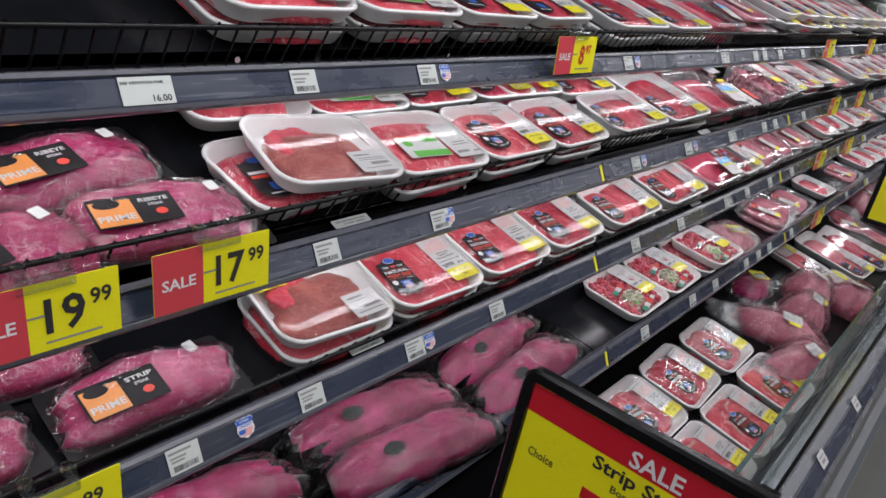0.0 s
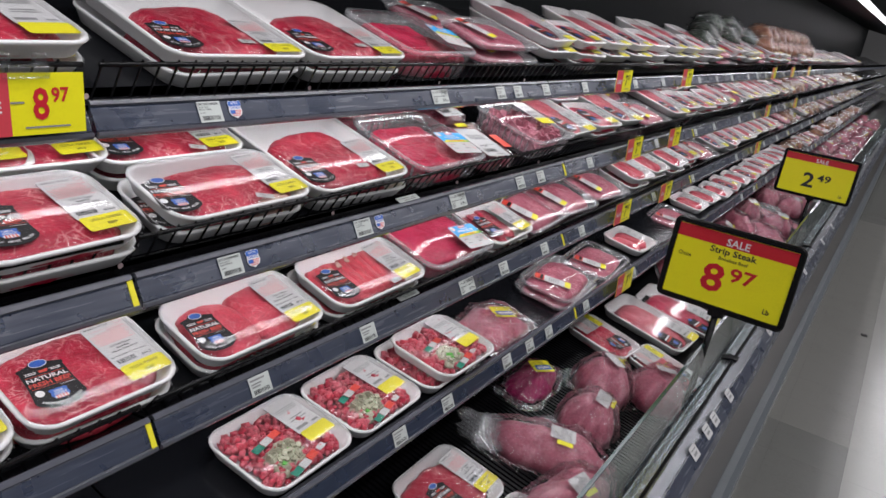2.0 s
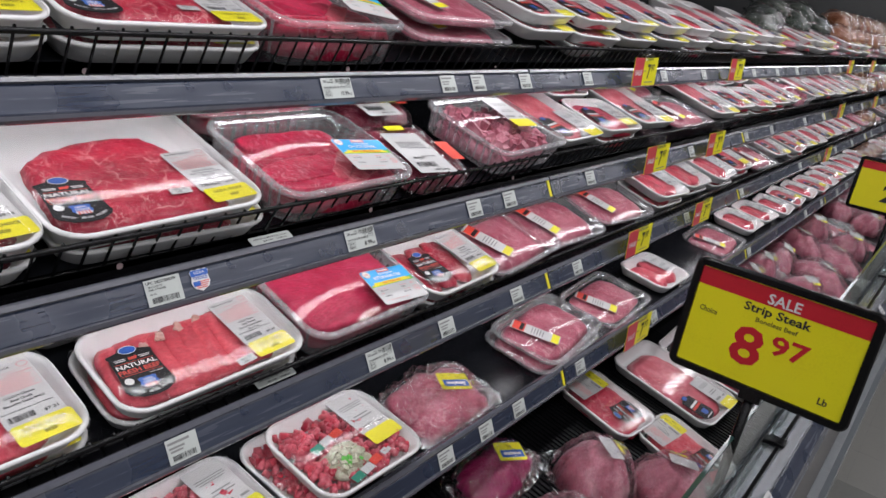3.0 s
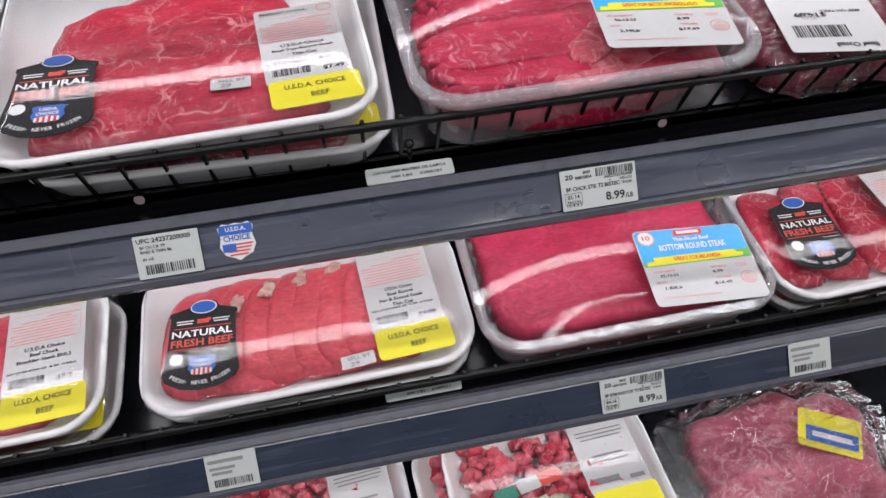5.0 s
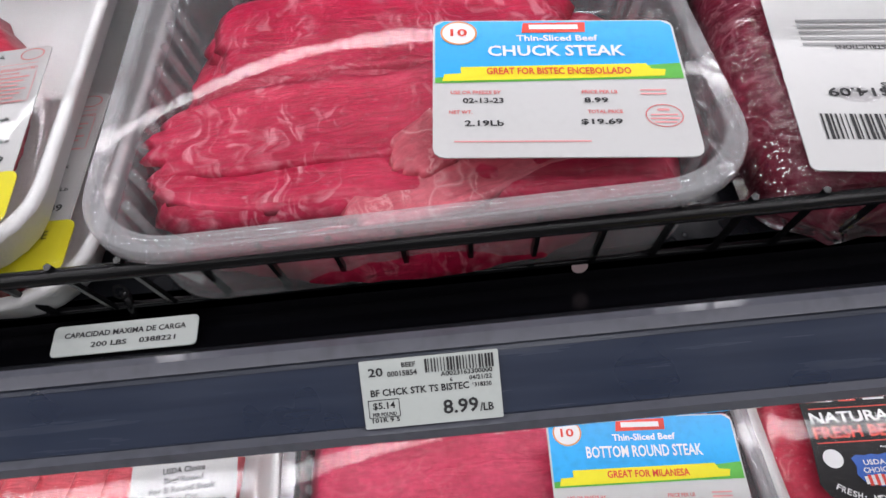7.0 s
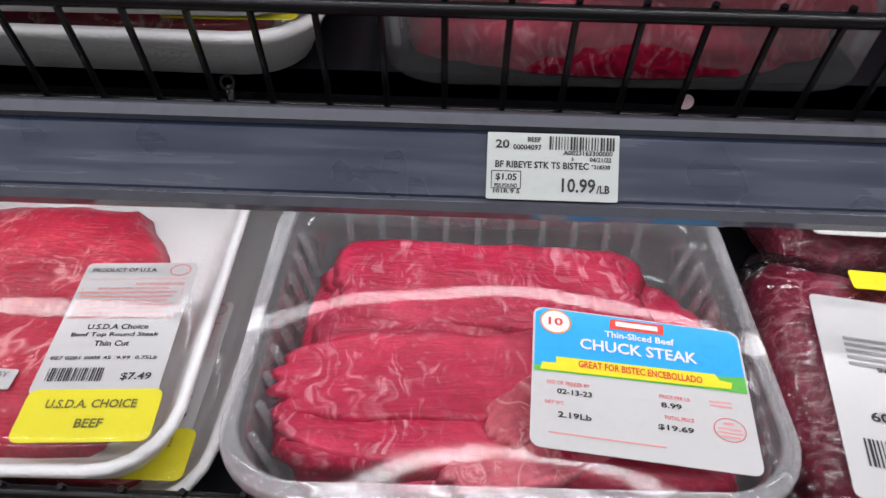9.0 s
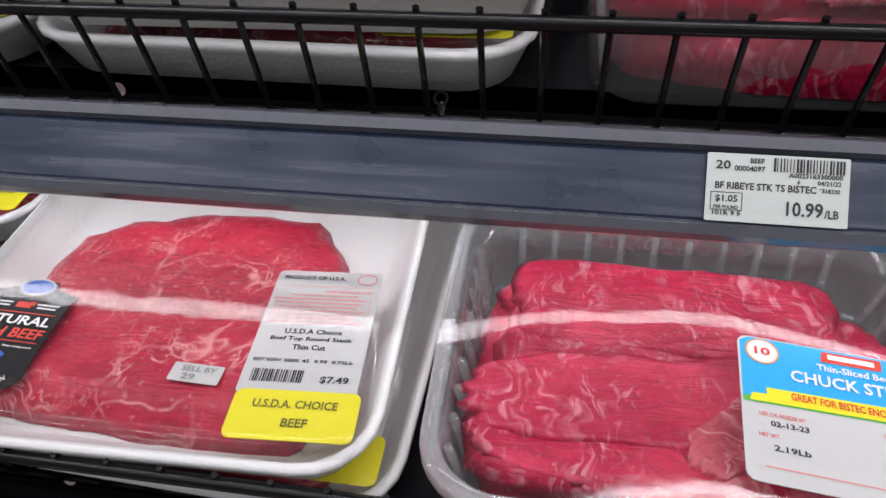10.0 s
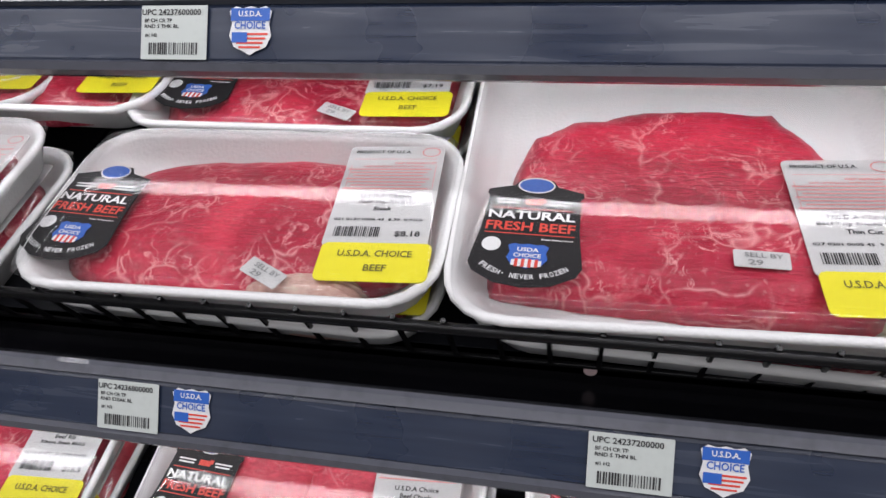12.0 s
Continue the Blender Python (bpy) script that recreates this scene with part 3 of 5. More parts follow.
# unseen cross bars added under the strip lamp, splitting its light into dots
dot_mask = bmesh.new()
for i in range(164):
    box(0.010 + 0.0073 * i, 0.0113 + 0.0073 * i, -0.009, 0.009, -0.0004, 0.0004, 0, dot_mask)
dot_mask_me = mesh_of(dot_mask, M_WIRE)
for L, (ry, rz, tilt) in RAILS.items():
    yd, zd, yt, zt = shelf_edge(L)
    s = LEVELS[L][2]
    yl, zl = yt + LED_Y, zt - 0.025
    for a, b in zip(MODULES, MODULES[1:]):
        sh = tagged(new("shelf"), "black steel case shelf with a slate-blue price channel along its front", "shelf", "case shelves")
        SHELF_AT[L, a] = sh
        part("deck", extrude_profile([(yd, zd), (yd + 0.42, zd + 0.42 * s), (yd + 0.42, zd + 0.42 * s - 0.012), (yd, zd - 0.012)], a + 0.002, b - 0.002), M_DECK, sh)
        if L == 4:
            edge = [(yd, zd - 0.001), (yd + 0.006, zd - 0.012), (ry + 0.010, rz + 0.004), (yt - 0.002, zt - 0.003)]
        else:
            edge = [(yd, zd - 0.0005), (yd + 0.008, zd - 0.0125), (yd + 0.008, zt - 0.018), (yt, zt - 0.010), (yt, zt - 0.004), (yd, zt - 0.012)]
        part("front_fascia", extrude_profile(edge, a + 0.002, b - 0.002), M_FASCIA, sh, "glossy black front fascia")
        ch = part("price_channel", extrude_profile([(0, 0.006), (0.004, 0.0), (0.009, 0.0), (0.009, RAIL_H), (0.004, RAIL_H), (0.0, RAIL_H - 0.008)], a + 0.003, b - 0.003), M_CHANNEL, sh, "slate-blue plastic price channel", RAIL_M[L])
        part("upper_lip", extrude_profile([(-0.003, RAIL_H - 0.0045), (0.0005, RAIL_H - 0.006), (0.008, RAIL_H + 0.001), (0.001, RAIL_H + 0.0025), (-0.002, RAIL_H + 0.0005)], a + 0.003, b - 0.003), M_LIP, ch, "greyish clear lip")
        part("clear_flange", extrude_profile([(0.004, RAIL_H + 0.0015), (0.016, RAIL_H + 0.0005), (0.016, RAIL_H - 0.0005), (0.004, RAIL_H)], a + 0.003, b - 0.003), M_LIP, ch, "greyish clear flange")
        part("lower_lip", extrude_profile([(-0.0035, 0.003), (-0.002, -0.001), (0.002, -0.003), (0.006, -0.003), (0.002, 0.0055)], a + 0.003, b - 0.003), M_LIP, ch, "greyish clear lip")
        part("led_housing", extrude_profile([(yl - 0.008, zl + 0.007), (yl + 0.008, zl + 0.007), (yl + 0.008, zl + 0.0045), (yl - 0.008, zl + 0.0025)], a + 0.03, b - 0.03), M_BLACK, sh, "slim light strip under the shelf")
        tagged(place("diode_bezel", dot_mask_me, sh, "added black bars that split the lamp into dots", pose(a, yl, zl, LED_TURN) @ Matrix.Translation((0, 0, -0.002))), kind="stuff")
        if L > 1:
            part("joint_mark", box(b - 0.010, b - 0.003, -0.0015, 0.0, 0.004, RAIL_H - 0.004), M_YELLOW, ch, "yellow end strip")
    # the lamp row itself
    area_lamp("shelf_light", pose(9, yl, zl, LED_TURN), X1 - X0, 0.014, LED_W, WHITE)

# wire baskets along the shelf fronts
WIRE_STEP = 0.0254
for L in (1, 2, 3):
    yf = FRONT[L]
    zt, zb = top_z(L, yf) - 0.013, top_z(L, yf) - 0.052
    if L == 3:
        zt -= 0.010
    if L == 1:
        zt, zb = zt - 0.010, zb - 0.018
    up_me = None
    for k, (a, b) in enumerate(zip(MODULES, MODULES[1:])):
        bk = tagged(new("wire_basket"), "black coated wire front basket hung on the case shelf", "wire basket", "wire baskets")
        part("top_wire", rod((a + 0.01, yf - 0.012, zt), (b - 0.01, yf - 0.012, zt), 0.0032, 8), M_WIRE, bk, "", None, True)
        part("bottom_wire", rod((a + 0.01, yf + 0.017, zb), (b - 0.01, yf + 0.017, zb), 0.0018, 6), M_WIRE, bk, "", None, True)
        hook = part("hook", rod((a + 0.58, yf + 0.0165, zb + 0.008), (a + 0.58, yf + 0.0165, zb - 0.010), 0.0020, 8), M_WIRE, bk, "small hanging hook", None, True)
        part("hook_eye", hoop(0, 0, 0.0036, 0.0036, 0.0013, 0, 14), M_WIRE, hook, "", Matrix.Translation((a + 0.58, yf + 0.0135, zb + 0.010)) @ Matrix.Rotation(radians(80), 4, "X"))
        if up_me is None:
            bm = rod((0, yf - 0.0125, zt + 0.005), (0, yf + 0.016, zb), 0.0016, 5)
            up_me = mesh_of(bm, M_WIRE)
        n = int(1.2 / WIRE_STEP)
        if 1 <= k <= 4:
            for i in range(n):
                place("upright_wire", up_me, bk, "", Matrix.Translation((a + 0.015 + WIRE_STEP * i, 0, 0)))
        else:
            bm = bmesh.new()
            for i in range(n):
                x = a + 0.015 + WIRE_STEP * i
                rod((x, yf - 0.011, zt), (x, yf + 0.016, zb), 0.0015, 4, bm)
            tagged(part("wire_mesh", bm, M_WIRE, bk), kind="stuff")

# louvred grate of the lower deck
slat_me = mesh_of(box(-0.0035, 0.0035, 0.58, 1.06, 0.0, 0.008), M_BLACK)
th5 = math.atan(0.175)
for i in range(150):
    place("slat", slat_me, case, "", Matrix.Translation((1.75 + 0.0125 * i, 0.0, 0.6745)) @ Matrix.Rotation(th5, 4, "X"))

# capacity labels, and flat pale discs drawn in place of the fascia holes
for L, x in ((2, 2.308), (3, 2.298), (2, 1.10), (3, 1.12)):
    yd, zd, yt, zt = shelf_edge(L)
    c = tagged(new("capacity_label"), "white load capacity label on the black shelf fascia", "label", "capacity labels")
    c.matrix_basis = Matrix.Translation((x, (yd + yt) / 2 + 0.002, zt - 0.003)) @ Matrix.Rotation(radians(22), 4, "X")
    part("paper", card(0.062, 0.014, 0.002, 0.0006), M_TAG, c)
    part("lettering", letters([("CAPACIDAD MAXIMA DE CARGA", 0, 0.0022, 0.052, 0.0026), ("200 LBS    0388221", 0.004, -0.0028, 0.036, 0.0024)]), M_INK, c)

for L in (1, 2, 3):
    yd, zd, yt, zt = shelf_edge(L)
    for k in range(7):
        x = 0.594 + 0.382 * k if L > 1 else 0.608 + 0.382 * k
        part("rivet", disc(x, 0, 0.0036, 0.0036, 0.0), M_LIP2, SHELF_AT[L, max(m for m in MODULES if m < x)], "pale pinkish disc standing in for a hole", Matrix.Translation((0, yd - 0.0006, (zd + zt - 0.012) / 2)) @ Matrix.Rotation(radians(90), 4, "X"))

# ---------------------------------------------------------------- labels
SCALE_TEXT = {
    "thin": (["U.S.D.A Choice", "Beef Top Round Steak", "Thin Cut"], "$7.49", "027 0201 0005 45  9.99  0.75Lb"),
    "round": (["U.S.D.A Choice", "Beef Top Round", "Steak"], "$8.18", "021 0130 0006 43  8.99  0.91Lb"),
    "round2": (["U.S.D.A Choice", "Beef Top Round", "Steak"], "$7.19", "021 0130 0006 43  8.99  0.80Lb"),
    "milanesa": (["USDA Choice", "Beef Round", "For B Round Steak", "Thin Cut"], "$9.09", "021 0130 0006 43  9.99  0.91Lb"),
    "shoulder": (["U.S.D.A Choice", "Beef Chuck", "Shoulder Steak BNLS"], "$7.21", "021 0130 0006 43  8.99  0.80Lb"),
    "ribeye": (["U.S.D.A Choice", "Beef Rib", "Ribeye Steak BNLS"], "$16.3", "021 0130 0006 43 17.99  0.91Lb"),
}
LABEL_MESH = {}


def line_w(s, h):
    return len(s) * h * 0.62


def scale_label(parent, m, kind="thin", yellow=True, fine=True):
    """The white weigh label with its yellow grade sticker."""
    key = (kind, fine)
    if key not in LABEL_MESH:
        me = {"label": mesh_of(card(0.058, 0.084), M_PAPER)}
        reds = [(-0.002, 0.0205 - 0.0028 * k, 0.050 - 0.004 * (k % 3), 0.0011) for k in range(7)]
        if fine:
            lines, price, codes = SCALE_TEXT[kind]
            it = [("PRODUCT OF U.S.A.", -0.008, 0.0365, 0.034, 0.0029)]
            y = -0.0025
            for s in lines:
                it.append((s, 0.0, y, min(0.046, line_w(s, 0.0034)), 0.0034))
                y -= 0.0052
            it += [(codes, -0.001, -0.0215, 0.050, 0.0021), (price, 0.017, -0.0325, 0.014, 0.0046)]
            me["lettering"] = mesh_of(letters(it), M_INK)
            me["barcode"] = mesh_of(bars(barcode(-0.011, -0.031, 0.026, 0.0075, 3)), M_INK)
            bm = letters([("KEEP REFRIGERATED", 0.013, 0.0262, 0.025, 0.0018), ("SAFE HANDLING INSTRUCTIONS", 0.0, 0.0232, 0.036, 0.0015)])
            me["red_print"] = mesh_of(bm, M_REDINK)
            me["fine_print"] = mesh_of(bars(reds + [(0, 0.0298, 0.05, 0.0004)] + [(-0.0255, 0.014, 0.0004, 0.02), (0.0255, 0.014, 0.0004, 0.02), (0, 0.0035, 0.051, 0.0004)]), M_PALERED)
            me["inspection_mark"] = mesh_of(hoop(0.021, 0.0362, 0.0055, 0.0042, 0.0006, 0.0009), M_REDINK)
        else:
            me["print"] = mesh_of(bars([(0, 0.02, 0.046, 0.0014), (0, 0.016, 0.046, 0.0014), (0, 0.012, 0.04, 0.0014), (0, -0.006, 0.03, 0.0022), (0, -0.012, 0.036, 0.0022), (-0.011, -0.03, 0.026, 0.006), (0.018, -0.032, 0.014, 0.004)]), M_GREYINK)
        LABEL_MESH[key] = me
        if "yellow" not in LABEL_MESH:
            LABEL_MESH["yellow"] = mesh_of(card(0.060, 0.027, 0.004), M_YELLOW)
            LABEL_MESH["yellow_text"] = mesh_of(letters([("U.S.D.A. CHOICE", 0, 0.0055, 0.040, 0.0046), ("BEEF", 0.002, -0.0045, 0.012, 0.0046)]), M_OLIVE)
    me = LABEL_MESH[key]
    lab = place("weigh_label", me["label"], parent, "white weigh label", m)
    for k, v in me.items():
        if k != "label":
            place(k, v, lab)
    if yellow:
        st = place("grade_sticker", LABEL_MESH["yellow"], parent, "yellow grade sticker", m @ Matrix.Translation((0.002, -0.053, 0.0006)))
        if fine:
            place("lettering", LABEL_MESH["yellow_text"], st)
    return lab


def brand_outline():
    """Barrel-shaped tag with a neck."""
    half = [(0.0, 0.041), (0.009, 0.040), (0.012, 0.035), (0.019, 0.033), (0.026, 0.031), (0.0265, 0.028), (0.025, 0.026), (0.026, 0.0), (0.029, -0.024), (0.026, -0.030), (0.014, -0.037), (0.0, -0.039)]
    return half + [(-x, y) for x, y in half[-2:0:-1]]


def outline_card(pts, t=0.0005):
    return loft([[(x, y, 0) for x, y in pts[::-1]], [(x, y, t) for x, y in pts[::-1]]])


def shield_pts(w, h):
    half = [(0, 0.5), (0.18, 0.46), (0.36, 0.5), (0.5, 0.40), (0.44, 0.15), (0.5, -0.1), (0.38, -0.33), (0.15, -0.42), (0, -0.5)]
    pts = half + [(-x, y) for x, y in half[-2:0:-1]]
    return [(x * w, y * h) for x, y in pts]


def flat(pts, z, cx=0.0, cy=0.0):
    bm = bmesh.new()
    bm.faces.new([bm.verts.new((cx + x, cy + y, z)) for x, y in pts[::-1]])
    return bm


def brand_label(parent, m, fine=True):
    key = ("brand", fine)
    if key not in LABEL_MESH:
        me = {"body": mesh_of(outline_card(brand_outline()), M_BRANDBLK), "emblem": mesh_of(disc(0, 0.0345, 0.0095, 0.0058, 0.0012), M_BLUE),
              "shield": None}
        sh = flat(shield_pts(0.021, 0.017), 0.0010, 0.001, -0.0185)
        me["shield"] = mesh_of(sh, M_BLUE)
        if fine:
            me["shield_stripes"] = mesh_of(bars([(0.001 + 0.0034 * k, -0.0235, 0.0017, 0.006 - 0.001 * abs(k)) for k in range(-2, 3)], 0.0013), M_WHITEINK)
            me["red_stripes"] = mesh_of(bars([(0.0027 + 0.0034 * k, -0.0235, 0.0017, 0.0055) for k in range(-2, 2)], 0.0012), M_BRIGHTRED)
        if fine:
            me["emblem_rim"] = mesh_of(hoop(0, 0.0345, 0.0103, 0.0064, 0.0009, 0.0014), M_WHITEINK)
            arc = "FRESH, NEVER FROZEN"
            it = [("NATURAL", 0, 0.0105, 0.046, 0.0062)]
            for i, c in enumerate(arc):
                if c.strip():
                    a = -0.62 + 1.24 * i / (len(arc) - 1)
                    it.append((c, 0.036 * math.sin(a), 0.0035 - 0.0365 * math.cos(a), 0.0021 if c not in ",I" else 0.0008, 0.0032 if c != "," else 0.001, math.degrees(a)))
            it += [("USDA", 0.001, -0.0145, 0.011, 0.0028), ("CHOICE", 0.001, -0.0185, 0.014, 0.0028), ("Keep Refrigerated", 0.015, -0.0068, 0.016, 0.0014)]
            me["white_lettering"] = mesh_of(letters(it, 0.0015), M_WHITEINK)
            me["red_lettering"] = mesh_of(letters([("FRESH BEEF", 0, 0.0025, 0.047, 0.0066)]), M_BRIGHTRED)
            me["red_lines"] = mesh_of(bars([(0, 0.0160, 0.044, 0.0006), (0, -0.0030, 0.047, 0.0006), (0, 0.0215, 0.009, 0.004), (0.0045, 0.0228, 0.003, 0.003)]), M_BRIGHTRED)
            me["small_print"] = mesh_of(bars([(-0.014, 0.0225, 0.013, 0.0011), (-0.014, 0.0202, 0.012, 0.0011), (0.014, 0.0225, 0.013, 0.0011), (0.014, 0.0202, 0.011, 0.0011)]), M_WHITEINK)
            me["seal"] = mesh_of(disc(-0.0185, -0.0115, 0.005, 0.005, 0.0010), M_WHITEINK)
        else:
            me["white_bar"] = mesh_of(bars([(0, 0.0105, 0.045, 0.0055), (0, -0.031, 0.034, 0.0022)]), M_WHITEINK)
            me["red_bar"] = mesh_of(bars([(0, 0.0025, 0.046, 0.006)]), M_BRIGHTRED)
        LABEL_MESH[key] = me
    me = LABEL_MESH[key]
    lab = place("brand_label", me["body"], parent, "black barrel-shaped beef label", m)
    for k, v in me.items():
        if k != "body":
            place(k, v, lab)


def sell_by(parent, m):
    if "sell" not in LABEL_MESH:
        LABEL_MESH["sell"] = mesh_of(card(0.026, 0.011, 0.001), M_PAPER)
        LABEL_MESH["sell_text"] = mesh_of(letters([("SELL BY", 0.001, 0.0022, 0.018, 0.0032), ("29", -0.003, -0.0026, 0.007, 0.0036)]), M_GREYINK)
    st = place("date_sticker", LABEL_MESH["sell"], parent, "small white sell-by sticker", m)
    place("lettering", LABEL_MESH["sell_text"], st)


def blue_label(parent, m, title, motto, price, weight):
    """Sky-blue and white label of the clear tubs: 107 by 86 mm."""
    W, H = 0.108, 0.086
    lab = part("product_label", card(W, H, 0.005), M_PAPER, parent, "blue, yellow and white product label", m)
    top = [(-W / 2 + 0.001, 0.002), (-W / 2 + 0.001, H / 2 - 0.004), (-W / 2 + 0.005, H / 2 - 0.0008), (W / 2 - 0.005, H / 2 - 0.0008), (W / 2 - 0.001, H / 2 - 0.004), (W / 2 - 0.001, 0.006), (0.01, 0.006)]
    part("blue_field", flat(top, 0.0007), M_SKYBLUE, lab)
    part("green_stroke", flat([(-W / 2 + 0.001, 0.0005), (-W / 2 + 0.001, 0.004), (0.0, 0.008), (W / 2 - 0.001, 0.013), (W / 2 - 0.001, 0.003), (0.02, 0.0025)], 0.0008), M_GREEN, lab)
    part("yellow_stroke", flat([(-0.050, 0.0015), (-0.049, 0.006), (-0.042, 0.0065), (-0.042, 0.0105), (0.038, 0.0125), (0.040, 0.009), (0.046, 0.0085), (0.045, 0.0045), (0.02, 0.0035)], 0.0010), M_YELLOW, lab)
    part("badge", disc(-0.0425, 0.0335, 0.0082, 0.0082, 0.0009), M_WHITEINK, lab)
    part("badge_ring", hoop(-0.0425, 0.0335, 0.0082, 0.0082, 0.0008, 0.0011), M_ORANGE, lab)
    part("maker_emblem", flat([(-0.0145, 0.0335), (-0.0135, 0.0405), (0.0145, 0.0410), (0.0140, 0.0340)], 0.0010), M_BRIGHTRED, lab)
    part("emblem_bar", bars([(0, 0.0374, 0.022, 0.0032)], 0.0012), M_WHITEINK, lab)
    part("white_lettering", letters([("Thin-Sliced Beef", 0.001, 0.0296, 0.036, 0.0042), (title, 0.0, 0.0210, 0.066 if len(title) > 12 else 0.060, 0.0072)], 0.0012), M_WHITEINK, lab)
    part("red_lettering", letters([(motto, 0, 0.0075, 0.062 if len(motto) > 18 else 0.046, 0.0044), ("10", -0.0425, 0.0335, 0.0075, 0.0052)], 0.0013), M_BRIGHTRED, lab)
    part("field_names", letters([("USE OR FREEZE BY", -0.036, -0.0055, 0.021, 0.0022), ("NET WT.", -0.0425, -0.0175, 0.0095, 0.0022), ("PRICE PER LB", 0.016, -0.0055, 0.0150, 0.0022), ("TOTAL PRICE", 0.017, -0.0175, 0.0145, 0.0022)]), M_REDINK, lab)
    part("lettering", letters([("02-13-23", -0.033, -0.0105, 0.017, 0.0032), (weight, -0.033, -0.0240, 0.016, 0.0034), ("8.99", 0.014, -0.0105, 0.010, 0.0032), (price, 0.015, -0.0235, 0.017, 0.0036)]), M_INK, lab)
    part("inspection_mark", hoop(0.041, -0.020, 0.0078, 0.0068, 0.0005, 0.0009), M_REDINK, lab)
    part("mark_print", bars([(0.041, -0.0165, 0.005, 0.0014), (0.041, -0.0195, 0.011, 0.0009), (0.041, -0.0217, 0.012, 0.0009), (0.041, -0.0239, 0.009, 0.0009), (0.0385, -0.0045, 0.011, 0.0009), (0.0385, -0.0068, 0.011, 0.0009), (-0.018, -0.0345, 0.055, 0.0008)]), M_PALERED, lab)


# ---------------------------------------------------------------- packages
def package(name, label, category="meat package", group=""):
    return tagged(new(name), label, category, group)


def foam_pack(name, label, w, d, h, cuts, group="", film=True, seed=1, sag=0.0025):
    """cuts: (bmesh, material, pose) of each piece of meat."""
    p = package(name, label, group=group)
    part("tray", foam_tray(w, d, h), M_FOAM, p, "white foam tray", None, True)
    for bm, material, m in cuts:
        part("meat", bm, material, p, "", m, True)
    if film:
        part("film", film_sheet(w - 0.006, d - 0.006, h + 0.0016, 0.0, sag * 0.2, 14, seed), M_FILM, p, "clear cling film", None, True)
    return p


def T(x, y, z=0.0, yaw=0.0):
    return Matrix.Translation((x, y, z)) @ Matrix.Rotation(radians(yaw), 4, "Z")


H = 0.027          # foam tray height


def put(thing, L, xl, xr, y_front, h=H, down=0.0, yaw=0.0, d=None):
    """Stands a package on its level, between xl and xr, its front at y_front."""
    s = math.cos(math.atan(LEVELS[L][2]))
    thing.matrix_basis = on_level(L, (xl + xr) / 2, y_front + d * s / 2, h + down, yaw)
    return thing


def again(thing, L, x, y_front, d, h=H, down=0.0, yaw=0.0):
    s = math.cos(math.atan(LEVELS[L][2]))
    return copy_thing(thing, on_level(L, x, y_front + d * s / 2, h + down, yaw))


def steak_pack(kind, w, d, seed, material=M_BEEF, label_x=None, brand_x=None, fine=True, text="round", lump=0.10, pieces=1, mw=0.80, md=0.82, yellow=True, film_sag=0.003, mx=-0.005, lab_y=0.012):
    cuts = []
    if pieces == 1:
        cuts.append((meat_slab(w * mw, d * md, 0.018, seed, lump), material, T(mx, -0.003, 0.0065)))
    elif pieces == 2:
        cuts.append((meat_slab(w * 0.44, d * md, 0.018, seed, lump), material, T(-w * 0.20, -0.002, 0.005)))
        cuts.append((meat_slab(w * 0.44, d * md, 0.018, seed + 9, lump), material, T(w * 0.17, 0.003, 0.005)))
    else:
        step = w * 0.62 / pieces
        for k in range(pieces):
            cuts.append((meat_slab(w * 0.30, d * md * (0.92 + 0.03 * (k % 3)), 0.008, seed + k, 0.05, 0.8, 40, 9, 0.12, 4.0), material, T(-w * 0.30 + step * k, 0.002, 0.0065 + 0.0006 * k) @ Matrix.Rotation(radians(9), 4, "Y")))
    p = foam_pack("meat_package", kind, w, d, H, cuts, "wrapped meat trays", True, seed, film_sag)
    z = H - 0.0013
    if label_x is not None:
        scale_label(p, T(label_x, lab_y, z + 0.0012, 2), text, yellow, fine)
    if brand_x is not None:
        brand_label(p, T(brand_x, -0.012, z + 0.0012, -4), fine)
    return p

# ---------------------------------------------------------------- the packages seen close, level two
D_S, D_M, D_L = 0.150, 0.138, 0.242
thin = steak_pack("white foam tray of thin-cut marbled beef steak under film", 0.250, D_L, 3, M_BEEF, 0.080, -0.083, True, "thin", 0.06, 1, 0.92, 0.68, True, 0.003, -0.002, -0.040)
for o in thin.children:
    if o.name.startswith("meat"):
        o.matrix_basis = T(-0.004, -0.018, 0.005)
        cut = meat_slab(0.206, 0.164, 0.019, 3, 0.035, 0.80, 120, 16, outline=[(-0.99, -0.85), (-0.95, -0.30), (-0.90, 0.28), (-0.84, 0.60), (-0.60, 0.85), (-0.15, 0.99), (0.28, 0.98), (0.62, 0.96), (0.78, 0.66), (0.89, 0.38), (0.96, -0.32), (0.93, -0.84), (0.83, -1.0), (0.50, -1.0), (0.10, -1.02), (-0.46, -0.95), (-0.83, -0.90)])
        for f in cut.faces:
            f.smooth = True
        cut.to_mesh(o.data)
        cut.free()
    if o.name.startswith("brand_label"):
        o.matrix_basis = T(-0.083, -0.060, H - 0.0001, -3)
sell_by(thin, T(0.030, -0.074, H + 0.0002, -3))
put(thin, 2, 2.045, 2.290, 0.992, H, 0, 1.5, D_L)
again(thin, 2, 2.182, 0.996, D_L, H, H + 0.0015, -2)

